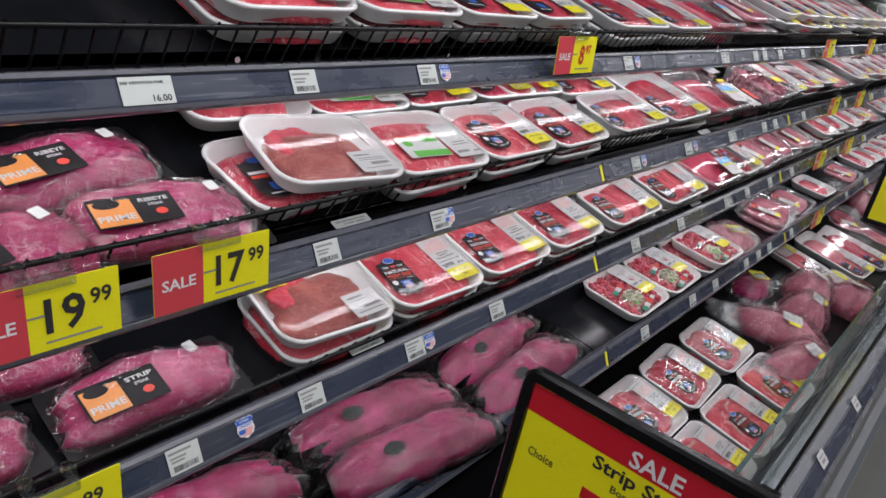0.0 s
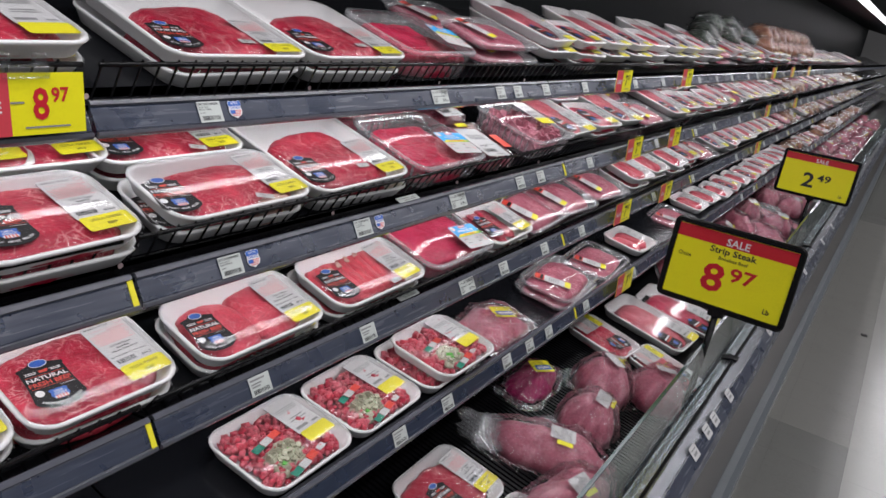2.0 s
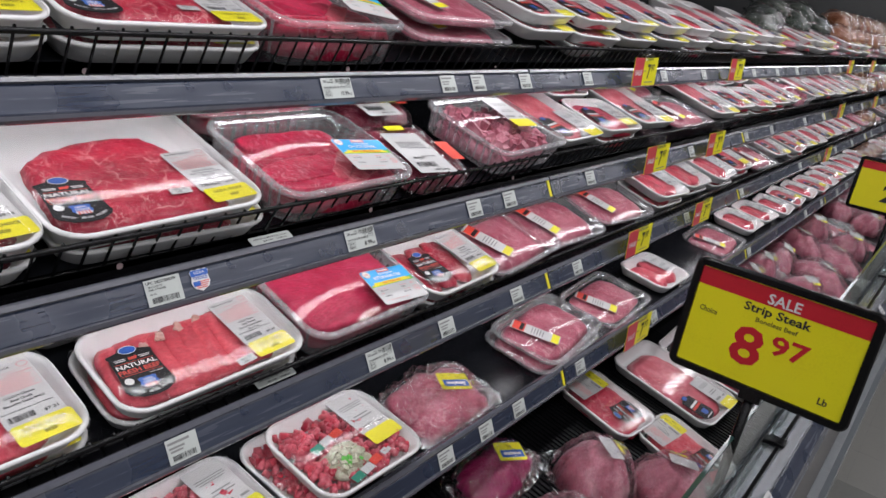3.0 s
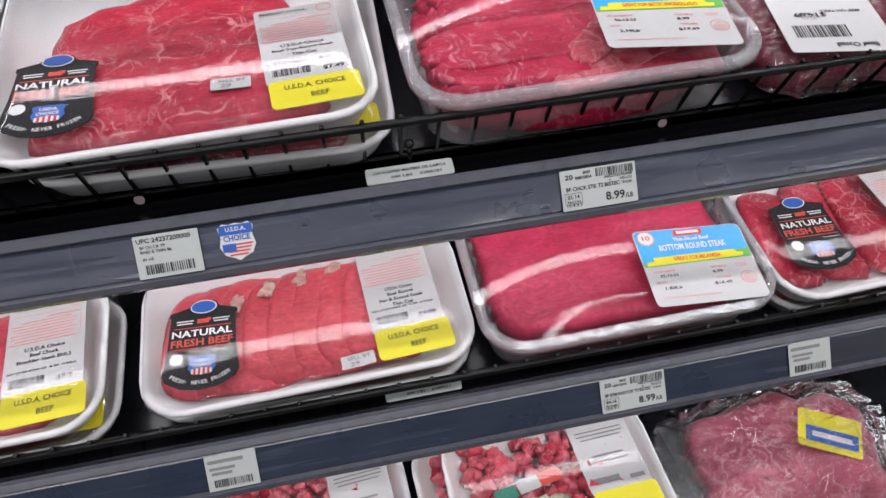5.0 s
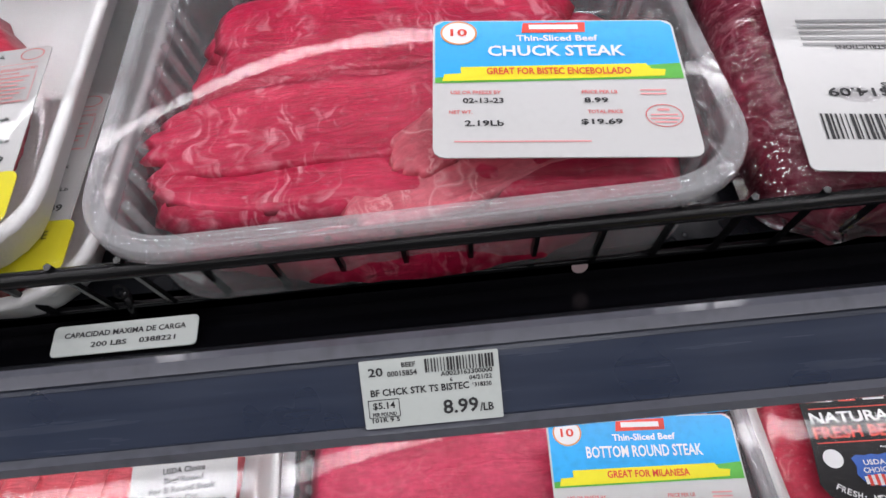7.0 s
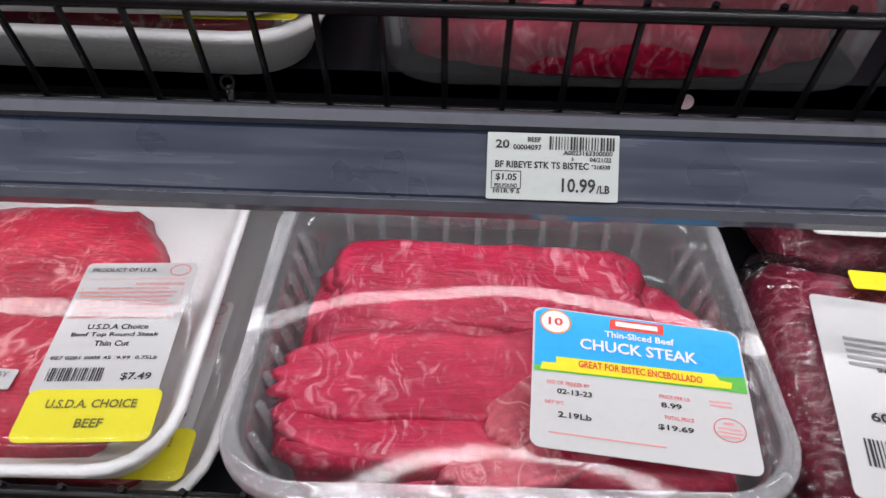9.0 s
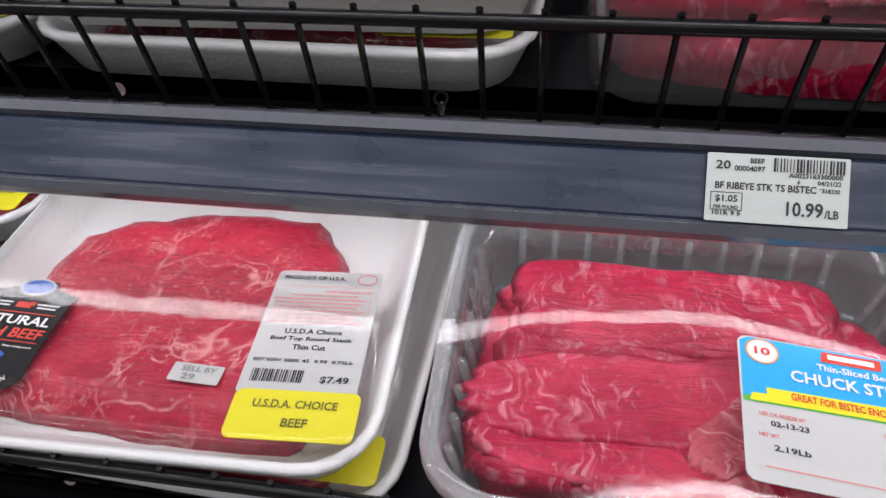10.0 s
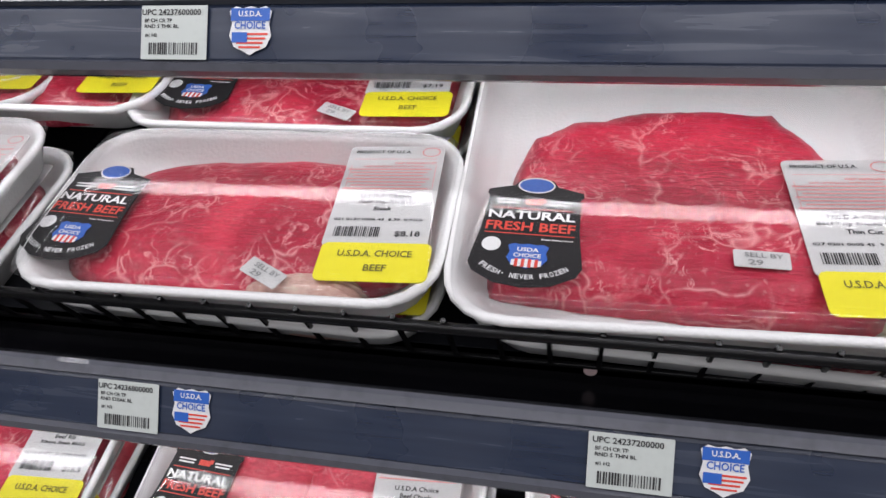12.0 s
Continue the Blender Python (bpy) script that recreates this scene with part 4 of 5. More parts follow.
rs = steak_pack("white foam tray of lean top round beef steak under cling film", 0.248, D_M, 5, M_BEEF, 0.083, -0.096, True, "round", 0.06, 1, 0.88, 0.82, True, 0.003, 0, 0.012)
sell_by(rs, T(0.030, -0.052, H + 0.0002, -28))
part("fat", meat_slab(0.07, 0.016, 0.017, 4, 0.2), M_FAT, rs, "strip of white fat", T(0.05, -0.052, 0.006), True)
put(rs, 2, 1.797, 2.043, 0.992, H, 0, 1.0, D_M)
again(rs, 2, 1.918, 0.998, D_M, H, H + 0.0015, -1.5)
rsb = steak_pack("white foam tray of deep red top round beef steak", 0.248, D_M, 8, M_BEEF, 0.078, -0.075, True, "round2", 0.05, 1, 0.90, 0.90, True, 0.003, 0, 0.012)
sell_by(rsb, T(0.036, -0.050, H + 0.0002, -22))
put(rsb, 2, 1.790, 2.034, 1.131, H, 0.004, 0, D_M)
again(rsb, 2, 1.915, 1.133, D_M, H, H + 0.0055, 0)


def tub(label, material, seeds, title, motto, price, weight, lab):
    """A deep clear tub of thin-sliced beef."""
    w, d, h = 0.250, 0.200, 0.052
    p = package("clear_tub", label, "meat package", "clear tubs")
    part("tub_shell", clear_tray(w, d, h), M_CLEARTRAY, p, "clear ribbed plastic tub", None, True)
    for k in range(9):
        for side in (-1, 1):
            part("rib", rod((side * 0.1065, -0.066 + 0.0165 * k, 0.010), (side * 0.1125, -0.066 + 0.0165 * k, h - 0.008), 0.0022, 5), M_CLEARTRAY, p, "moulded rib", None, True)
    for k in range(10):
        part("rib", rod((-0.088 + 0.0195 * k, 0.0845, 0.010), (-0.088 + 0.0195 * k, 0.0910, h - 0.008), 0.0022, 5), M_CLEARTRAY, p, "moulded rib", None, True)
    for k, (mw, md, mh, mx, my, mz, yaw) in enumerate(seeds):
        part("meat_slice", meat_slab(mw, md, mh, 11 + k * 3, (0.14 if k < 4 else 0.30) if len(seeds) > 3 else 0.04, 0.90 if k < 4 else 0.95, 96, 14, 0, 6.0 if k < 4 else 3.0), M_SLICEPINK if len(seeds) > 3 and k in (5, 6) else material, p, "", T(mx, my, mz, yaw) @ Matrix.Rotation(radians(-4 + 3 * (k % 3)), 4, "X"), True)
    part("lid_film", film_sheet(w - 0.012, d - 0.012, h + 0.002, 0.012, 0.0, 28, 5, 0.0), M_FILM, p, "domed clear lidding film", None, True)
    part("sealed_rim", loft([rr(w - 0.001, d - 0.001, 0.036, h + 0.0012, 8), rr(w - 0.014, d - 0.014, 0.031, h + 0.0022, 8)], False, False), M_CLEARTRAY, p, "sealed clear rim", None, True)
    if not title:
        scale_label(p, T(*lab), "thin", True, False)
        return p
    blue_label(p, T(*lab) @ Matrix.Rotation(radians(4.5), 4, "X") @ Matrix.Rotation(radians(4), 4, "Y") @ Matrix.Diagonal((0.89, 0.83, 1, 1)), title, motto, price, weight)
    return p


chuck = tub("clear plastic tub of thin-sliced beef chuck with a blue label", M_BEEF2,
            [(0.216, 0.150, 0.026, 0, -0.010, 0.004, 0), (0.182, 0.084, 0.010, -0.004, 0.028, 0.027, 1), (0.172, 0.062, 0.006, -0.006, 0.032, 0.036, -2), (0.210, 0.098, 0.014, 0, -0.036, 0.028, -3),
             (0.150, 0.052, 0.0045, -0.030, -0.030, 0.0410, 6), (0.092, 0.030, 0.0040, 0.026, -0.036, 0.0430, 40), (0.120, 0.030, 0.0040, 0.030, -0.064, 0.0400, 20), (0.100, 0.030, 0.0040, -0.052, -0.062, 0.0395, -8)],
            "CHUCK STEAK", "GREAT FOR BISTEC ENCEBOLLADO", "$19.69", "2.19Lb", (0.058, -0.048, 0.0630, -5))
TUB_D = 0.200
put(chuck, 2, 2.318, 2.556, 0.988, 0.054, -0.004, 1.0, TUB_D)
again(chuck, 2, 2.440, 1.185, TUB_D, 0.054, -0.002, 0)
copy_thing(chuck, on_level(1, 2.487, 1.171, 0.073, 1) @ Matrix.Diagonal((1, 1, 1.30, 1)))

bottom_round = tub("clear plastic tub of thin-sliced bottom round beef with a blue label", M_BEEF3,
                   [(0.218, 0.168, 0.034, 0, 0, 0.004, 0), (0.222, 0.172, 0.010, 0, 0.001, 0.037, 0.5)],
                   "BOTTOM ROUND STEAK", "GREAT FOR MILANESA", "$16.45", "1.83Lb", (0.062, -0.056, 0.0618, -3))
put(bottom_round, 3, 2.352, 2.592, 0.968, 0.054, -0.008, 0.5, TUB_D)

# level three
sliced = steak_pack("white foam tray of overlapping thin beef round slices under film", 0.258, D_M, 21, M_SLICED, 0.076, -0.082, True, "milanesa", 0.06, 8, 0.8, 0.80, True, 0.003, 0, 0.010)
sell_by(sliced, T(0.034, -0.052, H + 0.0002, 4))
for k, (fx, fy) in enumerate(((-0.030, 0.034), (-0.002, 0.040), (0.026, 0.043), (-0.056, 0.026))):
    part("fat", meat_slab(0.011, 0.017, 0.0016, 5 + k, 0.45), M_FAT, sliced, "pale fatty tip", T(fx, fy, 0.0195, -25), True)
put(sliced, 3, 2.092, 2.340, 0.972, H, 0, 1.0, D_M)
again(sliced, 3, 2.215, 0.978, D_M, H, H + 0.0015, -1)
again(sliced, 3, 2.180, 1.116, D_M, H, 0.010, 2)
two = steak_pack("white foam tray with two lean beef steaks under cling film", 0.240, D_M, 31, M_PALE, 0.074, -0.080, True, "shoulder", 0.08, 2, 0.8, 0.80, True, 0.003, 0, 0.010)
put(two, 3, 1.822, 2.062, 0.972, H, 0, 1.0, D_M)
again(two, 3, 1.945, 0.975, D_M, H, H + 0.0015, 0)
again(sliced, 3, 1.900, 1.112, D_M, H, 0.008, 0)
kro = steak_pack("white foam tray of cubed beef with a black brand label", 0.205, D_S, 41, M_BEEF, 0.062, -0.048, True, "milanesa", 0.2, 3, 0.8, 0.8, True, 0.002, 0, 0.006)
put(kro, 3, 2.600, 2.800, 0.972, H, 0, 2, D_S)
again(kro, 3, 2.705, 0.975, D_S, H, H + 0.0015, 0)

# other cuts, used again along the run
chop = steak_pack("white foam tray of a broad bone-in beef cut under film", 0.200, D_S, 51, M_SEAM, 0.056, -0.052, False, "thin", 0.08, 1, 0.95, 0.93)
lean = steak_pack("white foam tray of a lean red beef steak under film", 0.196, D_S, 61, M_BEEF, 0.054, -0.047, False, "thin", 0.10, 1, 0.90, 0.88)
pale = steak_pack("white foam tray of pale veal-like cutlets under film", 0.190, D_S, 71, M_PALE, 0.052, None, False, "thin", 0.16, 2, 0.8, 0.74, False)
dark = steak_pack("white foam tray of dark red beef under film", 0.196, D_S, 81, M_BEEF2, 0.054, -0.047, False, "thin", 0.10, 1, 0.90, 0.88)


chop_near = steak_pack("white foam tray of a marbled bone-in beef cut under film", 0.200, D_S, 52, M_SEAM, 0.058, -0.054, True, "shoulder", 0.07, 1, 0.96, 0.94)
lean_near = steak_pack("white foam tray of a lean red beef round steak under film", 0.196, D_S, 63, M_SEAM, 0.058, -0.044, True, "round", 0.10, 1, 0.92, 0.90)
dark_near = steak_pack("white foam tray of a deep red beef steak under film", 0.196, D_S, 84, M_BEEF, 0.058, -0.044, True, "ribeye", 0.10, 1, 0.92, 0.90)


def organic_label(parent, m):
    lab = part("green_label", card(0.082, 0.050, 0.001), M_PAPER, parent, "white and green ground beef label", m)
    part("green_block", bars([(0.006, -0.017, 0.068, 0.014), (0.022, 0.016, 0.030, 0.012)]), M_GREEN, lab)
    part("green_dot", disc(-0.024, 0.008, 0.009, 0.007, 0.0009), M_GREEN, lab)
    part("orange_line", bars([(-0.012, 0.0235, 0.056, 0.002)], 0.0011), M_ORANGE, lab)


green = steak_pack("white foam tray of beef with green and white label", 0.200, D_S, 91, M_SEAM, 0.064, None, False, "thin", 0.08, 1, 0.94, 0.92, False, 0.003, 0, -0.01)
organic_label(green, T(-0.012, -0.018, H + 0.0002, -3))



def small_label(p, m):
    lab = part("weigh_label", card(0.058, 0.044, 0.002), M_PAPER, p, "small white weigh label", m)
    part("print", bars([(-0.010, 0.013, 0.026, 0.003), (0.0, 0.006, 0.044, 0.0014), (0.0, 0.002, 0.044, 0.0014), (0.008, -0.006, 0.030, 0.006), (0.0, -0.015, 0.044, 0.0016)]), M_GREYINK, lab)


def brown_pack(label, seed, m):
    p = foam_pack("meat_package", label, 0.190, D_S, H, [(meat_slab(0.150, 0.112, 0.020, seed, 0.16, 0.5), M_BROWN, T(0.002, -0.006, 0.004)), (meat_slab(0.075, 0.060, 0.006, seed + 2, 0.2, 0.8), M_PALE, T(-0.030, 0.022, 0.0155, 20))], "wrapped meat trays", True, seed, 0.002)
    small_label(p, T(0.052, -0.038, H - 0.0003, 4))
    p.matrix_basis = m
    return p


# level two, towards the start of the run
brown = brown_pack("white foam tray of browning beef with a small white label", 17, on_level(2, 1.085, 1.062, H - 0.014, -8))
brown3 = brown_pack("white foam tray of brownish beef on the lower shelf", 27, on_level(3, 1.080, 1.052, H - 0.006, -4))
yl = part("yellow_sticker", card(0.050, 0.036, 0.003), M_YELLOW, brown3, "yellow and white corner sticker", T(-0.060, 0.045, H - 0.0003, 4))
part("white_seal", disc(0.004, 0.006, 0.014, 0.008, 0.0009), M_WHITEINK, yl)
put(pale, 2, 0.975, 1.150, 1.150, H, 0.0, -4, D_S)
again(lean, 2, 1.050, 1.000, D_S, H, 0.018, 4)
put(green, 2, 1.172, 1.365, 0.985, H, -0.004, -3, D_S)
again(green, 2, 1.250, 1.140, D_S, H, 0.0, 0)
put(lean_near, 2, 1.375, 1.555, 0.985, H, -0.002, 0, D_S)
put(dark_near, 2, 1.570, 1.745, 0.985, H, 0.0, 1, D_S)
put(lean, 2, 1.340, 1.520, 1.142, H, 0.0, 1, D_S)
put(dark, 2, 1.530, 1.710, 1.142, H, 0.0, -1, D_S)
for x, th in ((1.27, green), (1.46, lean), (1.66, lean)):
    again(th, 2, x, 0.990, D_S, H, H + 0.002, random.uniform(-2, 2))
for x, th in ((1.715, dark_near),):
    again(th, 2, x, 1.140, D_S, H, 0.0, random.uniform(-2, 2))
# level three, towards the start of the run
put(chop_near, 3, 1.392, 1.580, 0.975, H, 0, 0, D_S)
again(dark_near, 3, 1.690, 0.975, D_S, H, 0, 1)
put(chop, 3, 1.400, 1.590, 1.125, H, 0.010, 0, D_S)
again(chop_near, 3, 1.282, 0.975, D_S, H, 0, -2)
for x in (1.09, 1.29, 1.49, 1.69):
    again(chop, 3, x, 0.98, D_S, H, H + 0.002, random.uniform(-3, 3))
again(lean, 3, 1.79, 1.122, D_S, H, 0.006, 2)


# the vegetable-and-beef trays of level four
def kabob(seed, label):
    w, d = 0.198, 0.162
    cuts = [(lumps(w * 0.86, d * 0.84, 0.019, 380, 0.0120, seed), M_SLICEPINK, T(0, 0, 0.003)), (lumps(w * 0.86, d * 0.84, 0.0195, 110, 0.0120, seed + 50), M_PALE, T(0, 0, 0.003)), (lumps(w * 0.86, d * 0.84, 0.0195, 70, 0.0120, seed + 70), M_BEEF, T(0, 0, 0.003))]
    p = foam_pack("stew_package", label, w, d, H, cuts, "beef and vegetable trays", True, seed, 0.0015)
    part("vegetable_packet", meat_slab(0.072, 0.058, 0.007, seed, 0.20, 0.7, 40, 9, 0, 5.0), M_VEG, p, "packet of pale sliced vegetables", T(-0.022, -0.028, 0.0185, 10), True)
    part("onion_mix", lumps(0.064, 0.050, 0.008, 60, 0.011, seed + 3), M_VEG, p, "pale onion and mushroom slices", T(-0.022, -0.028, 0.020, 10))
    part("pepper_mix", lumps(0.060, 0.046, 0.008, 7, 0.010, seed + 7), M_GREEN, p, "green pepper slices", T(-0.022, -0.028, 0.0205, 10))
    for dx, dy, mm in ((-0.048, 0.006, M_TEAL), (-0.026, 0.011, M_PAPER), (-0.005, 0.015, M_BRIGHTRED), (-0.036, -0.066, M_TEAL), (-0.014, -0.062, M_PAPER), (0.008, -0.056, M_BRIGHTRED)):
        part("recipe_strip", card(0.021, 0.013, 0.001), mm, p, "small coloured recipe strip", T(dx, dy, H - 0.0008, 11))
    part("date_sticker", card(0.018, 0.010, 0.001), M_PAPER, p, "small white sticker", T(0.032, -0.052, H, 12))
    scale_label(p, T(0.054, 0.030, H - 0.0002, 2), "thin", True, False)
    return p


k1 = kabob(5, "white foam tray of diced beef with sliced vegetables under film")
K_D = 0.162
put(k1, 4, 1.878, 2.076, 0.886, H, 0, 2, K_D)
again(k1, 4, 2.178, 0.888, K_D, H, 0, 2)
k3 = kabob(9, "white foam tray of cubed beef and mixed peppers under film")
put(k3, 4, 2.309, 2.507, 0.870, H, -0.0285, 0, K_D)
again(k1, 4, 2.383, 0.888, K_D, H, 0, 3)


# ---------------------------------------------------------------- bagged cuts
def bag(name, label, w, d, h, material, seed, group="", puff=1.12, label_fn=None, backing=None, category="meat package", sq=3.0, flat=0.35, loose=1.0, wrap=False):
    """A cut shrink-wrapped in crinkled film."""
    p = package(name, label, category, group)
    if backing:
        part("backing", card(w * 1.06, d * 1.10, 0.008, 0.0012), backing, p, "black backing sheet")
    if wrap:
        bm = bmesh.new()
        n = 30
        g = [[bm.verts.new((w * 0.58 * u, d * 0.60 * v, 0.0004 + 0.030 * max(0, max(abs(u), abs(v)) - 0.80) * 5 * (0.45 + 0.55 * noise.noise((u * 3 + seed, v * 3, 0))) + 0.05 * max(0, v - 0.62) + 0.004 * abs(noise.noise((u * 9, v * 9 + seed, 4))))) for u in np.linspace(-1, 1, n)] for v in np.linspace(-1, 1, n)]
        for ra, rb in zip(g, g[1:]):
            for i in range(n - 1):
                bm.faces.new((ra[i], ra[i + 1], rb[i + 1], rb[i]))
        bmesh.ops.solidify(bm, geom=bm.faces[:], thickness=0.0004)
        part("black_wrap", bm, M_BLACKBAG, p, "crumpled black bag film")
    part("meat", meat_slab(w * 0.98, d * 0.97, h * 0.97, seed, 0.20, flat, 72, 12, 0, sq), material, p, "", T(0, 0, 0.0013), True)
    bm = meat_slab(w * 1.03, d * 1.05, h * puff, seed, 0.20, flat, 96, 22, 0, sq)
    bm.normal_update()
    for v in bm.verts:
        if v.co.z > 0.001:
            c = v.co * 30 + Vector((seed, 0, 0))
            d1 = noise.voronoi(c + 0.5 * noise.noise_vector(c))[0]
            d2 = noise.voronoi(c * 2.3 + 0.6 * noise.noise_vector(c * 2))[0]
            v.co += v.normal * loose * (0.0075 * max(0, 1 - (d1[1] - d1[0]) * 2.4) + 0.0030 * max(0, 1 - (d2[1] - d2[0]) * 2.2))
    bmesh.ops.triangulate(bm, faces=bm.faces[:])
    part("bag_film", bm, M_BAG, p, "crinkled clear film", T(0, 0, 0.0013), False)
    sk = bmesh.new()
    rings = []
    for f, z0 in ((0.95, 0.010), (1.10, 0.007), (1.24, 0.005)):
        rings.append([sk.verts.new((w / 2 * f * math.copysign(abs(math.cos(t)) ** 0.5, math.cos(t)) * (1 + 0.05 * noise.noise((math.cos(t) * 3 + seed, math.sin(t) * 3, f))),
                                    d / 2 * f * math.copysign(abs(math.sin(t)) ** 0.5, math.sin(t)), z0 + 0.006 * (f - 0.9) * 6 * abs(noise.noise((math.cos(t) * 6 + seed, math.sin(t) * 6, f * 4))))) for t in np.linspace(0, 2 * math.pi, 64, endpoint=False)])
    for ra, rb in zip(rings, rings[1:]):
        for i in range(64):
            sk.faces.new((ra[i], ra[(i + 1) % 64], rb[(i + 1) % 64], rb[i]))
    if loose > 0.5 and not wrap:
        part("bag_edge", sk, M_BAG, p, "loose clear bag edge", None, True)
    if label_fn:
        label_fn(p, h * puff)
    return p


def bag_tail(p, m, s, seed):
    """The loose crumpled end of a clear bag."""
    bm = bmesh.new()
    bmesh.ops.create_icosphere(bm, subdivisions=4, radius=1.0)
    for v in bm.verts:
        c = v.co.normalized()
        k = 0.85 + 0.45 * noise.noise(c * 1.8 + Vector((seed, 0, 0))) + 0.16 * noise.noise(c * 6 + Vector((0, seed, 0)))
        v.co = Vector((c.x * s * k, c.y * s * 0.75 * k, abs(c.z) * s * 0.42 * k))
    part("bag_tail", bm, M_BAGTAIL, p, "loose crumpled bag end", m, True)


def prime_label(p, z, words=("RIBEYE", "STEAK")):
    m = Matrix.Translation((-0.040, -0.010, z + 0.003)) @ Matrix.Rotation(radians(-3), 4, "Y")
    lab = part("prime_label", card(0.085, 0.046, 0.002), M_BRANDBLK, p, "black and orange grade label", m)
    part("orange_field", bars([(-0.020, -0.002, 0.040, 0.038)], 0.0008), M_ORANGE, lab)
    part("seal", disc(-0.024, 0.012, 0.013, 0.007, 0.0011), M_BRANDBLK, lab)
    part("lettering", letters([("PRIME", -0.020, -0.010, 0.036, 0.009), (words[0], 0.022, 0.012, 0.030, 0.006), (words[1], 0.022, 0.004, 0.016, 0.004)], 0.0013), M_PAPER, lab)
    part("red_patch", disc(0.024, -0.008, 0.006, 0.005, 0.0011), M_BRIGHTRED, lab)
    part("sticker", card(0.013, 0.016, 0.001), M_PAPER, p, "small white sticker", T(0.055, 0.02, z + 0.001, 10))


def seal_label(p, z):
    part("oval_label", loft([[(x, y, 0) for x, y in ((0.019 * math.cos(a), 0.011 * math.sin(a)) for a in np.linspace(0, 6.1, 20))], [(x, y, 0.0006) for x, y in ((0.019 * math.cos(a), 0.011 * math.sin(a)) for a in np.linspace(0, 6.1, 20))]]), M_BRANDBLK, p, "dark oval label", Matrix.Translation((-0.06, -0.008, z - 0.001)) @ Matrix.Rotation(radians(10), 4, "X"))


prime = bag("vacuum_pack", "vacuum-packed prime ribeye steak with black and orange label", 0.195, 0.112, 0.024, M_CHOP2, 3, "prime steaks", 1.06, prime_label, M_BRANDBLK, "meat package", 4.0, 0.6, 0.25)
prime.matrix_basis = on_level(2, 0.800, 1.130, 0.030, 8)
copy_thing(prime, on_level(2, 0.860, 1.035, 0.034, -6))
copy_thing(prime, on_level(2, 0.690, 1.030, 0.040, 10))
copy_thing(prime, on_level(2, 0.600, 1.130, 0.038, 4))
strip = bag("vacuum_pack", "vacuum-packed prime strip steak with black and orange label", 0.205, 0.088, 0.028, M_CHOP2, 12, "prime steaks", 1.06, lambda p, z: prime_label(p, z, ("STRIP", "STEAK")), M_BRANDBLK, "meat package", 4.0, 0.55, 0.25)
strip.matrix_basis = on_level(3, 0.830, 1.030, 0.040, 0)
copy_thing(strip, on_level(3, 0.600, 1.030, 0.046, 5))
copy_thing(strip, on_level(3, 0.700, 1.130, 0.050, -4))
loin = bag("vacuum_pack", "whole pink pork loin shrink-wrapped in clear film", 0.300, 0.098, 0.050, M_PINK, 21, "wrapped loins", 1.05, seal_label, None, "meat package", 4.5, 0.45, 0.6, True)
loin.matrix_basis = on_level(4, 1.190, 1.000, 0.034, -7)
for x, y, yaw in ((1.195, 0.914, -7), (1.500, 1.015, 10), (1.515, 0.925, 6), (0.865, 1.000, -6), (0.855, 0.915, -5)):
    copy_thing(loin, on_level(4, x, y, 0.034, yaw))


def grip(p, z):
    part("white_label", card(0.055, 0.034, 0.003), M_PAPER, p, "white label", Matrix.Translation((0.0, -0.012, z + 0.002)) @ Matrix.Rotation(radians(12), 4, "X"))
    part("yellow_label", card(0.035, 0.010, 0.002), M_YELLOW, p, "yellow sticker", Matrix.Translation((0.005, -0.036, z - 0.002)) @ Matrix.Rotation(radians(22), 4, "X"))


def blue_card(p, z):
    lab = part("product_label", card(0.058, 0.044, 0.003), M_YELLOW, p, "yellow and blue product label", Matrix.Translation((0.038, 0.0, z + 0.002)) @ Matrix.Rotation(radians(-35), 4, "Z"))
    part("blue_block", bars([(0.002, -0.006, 0.048, 0.018)]), M_BLUE, lab)
    part("white_bar", bars([(0.002, -0.006, 0.036, 0.006)], 0.0012), M_WHITEINK, lab)


roast = bag("bagged_roast", "round beef roast in a crinkled clear bag", 0.150, 0.130, 0.100, M_ROAST, 31, "bagged roasts", 1.06, grip)
roast.matrix_basis = on_level(5, 2.705, 0.705, 0.032, 10)
long_roast = bag("bagged_roast", "long beef roast in a crinkled clear bag", 0.275, 0.118, 0.080, M_ROAST, 37, "bagged roasts", 1.08, grip)
long_roast.matrix_basis = on_level(5, 2.540, 0.712, 0.032, -64)
bag_tail(long_roast, T(-0.15, 0.01, 0.004), 0.085, 3)
bag_tail(roast, T(-0.07, 0.06, 0.004), 0.07, 8)
copy_thing(long_roast, on_level(5, 2.430, 0.630, 0.032, -12))
copy_thing(roast, on_level(5, 2.885, 0.745, 0.032, 60))
copy_thing(roast, on_level(5, 2.985, 0.625, 0.032, 120))
sausage = bag("bagged_sausage", "dark purple sausage links in a clear pack with a yellow label", 0.190, 0.105, 0.040, M_PINK, 43, "", 1.1, blue_card)
sausage.matrix_basis = on_level(5, 2.745, 0.872, 0.032, 4)
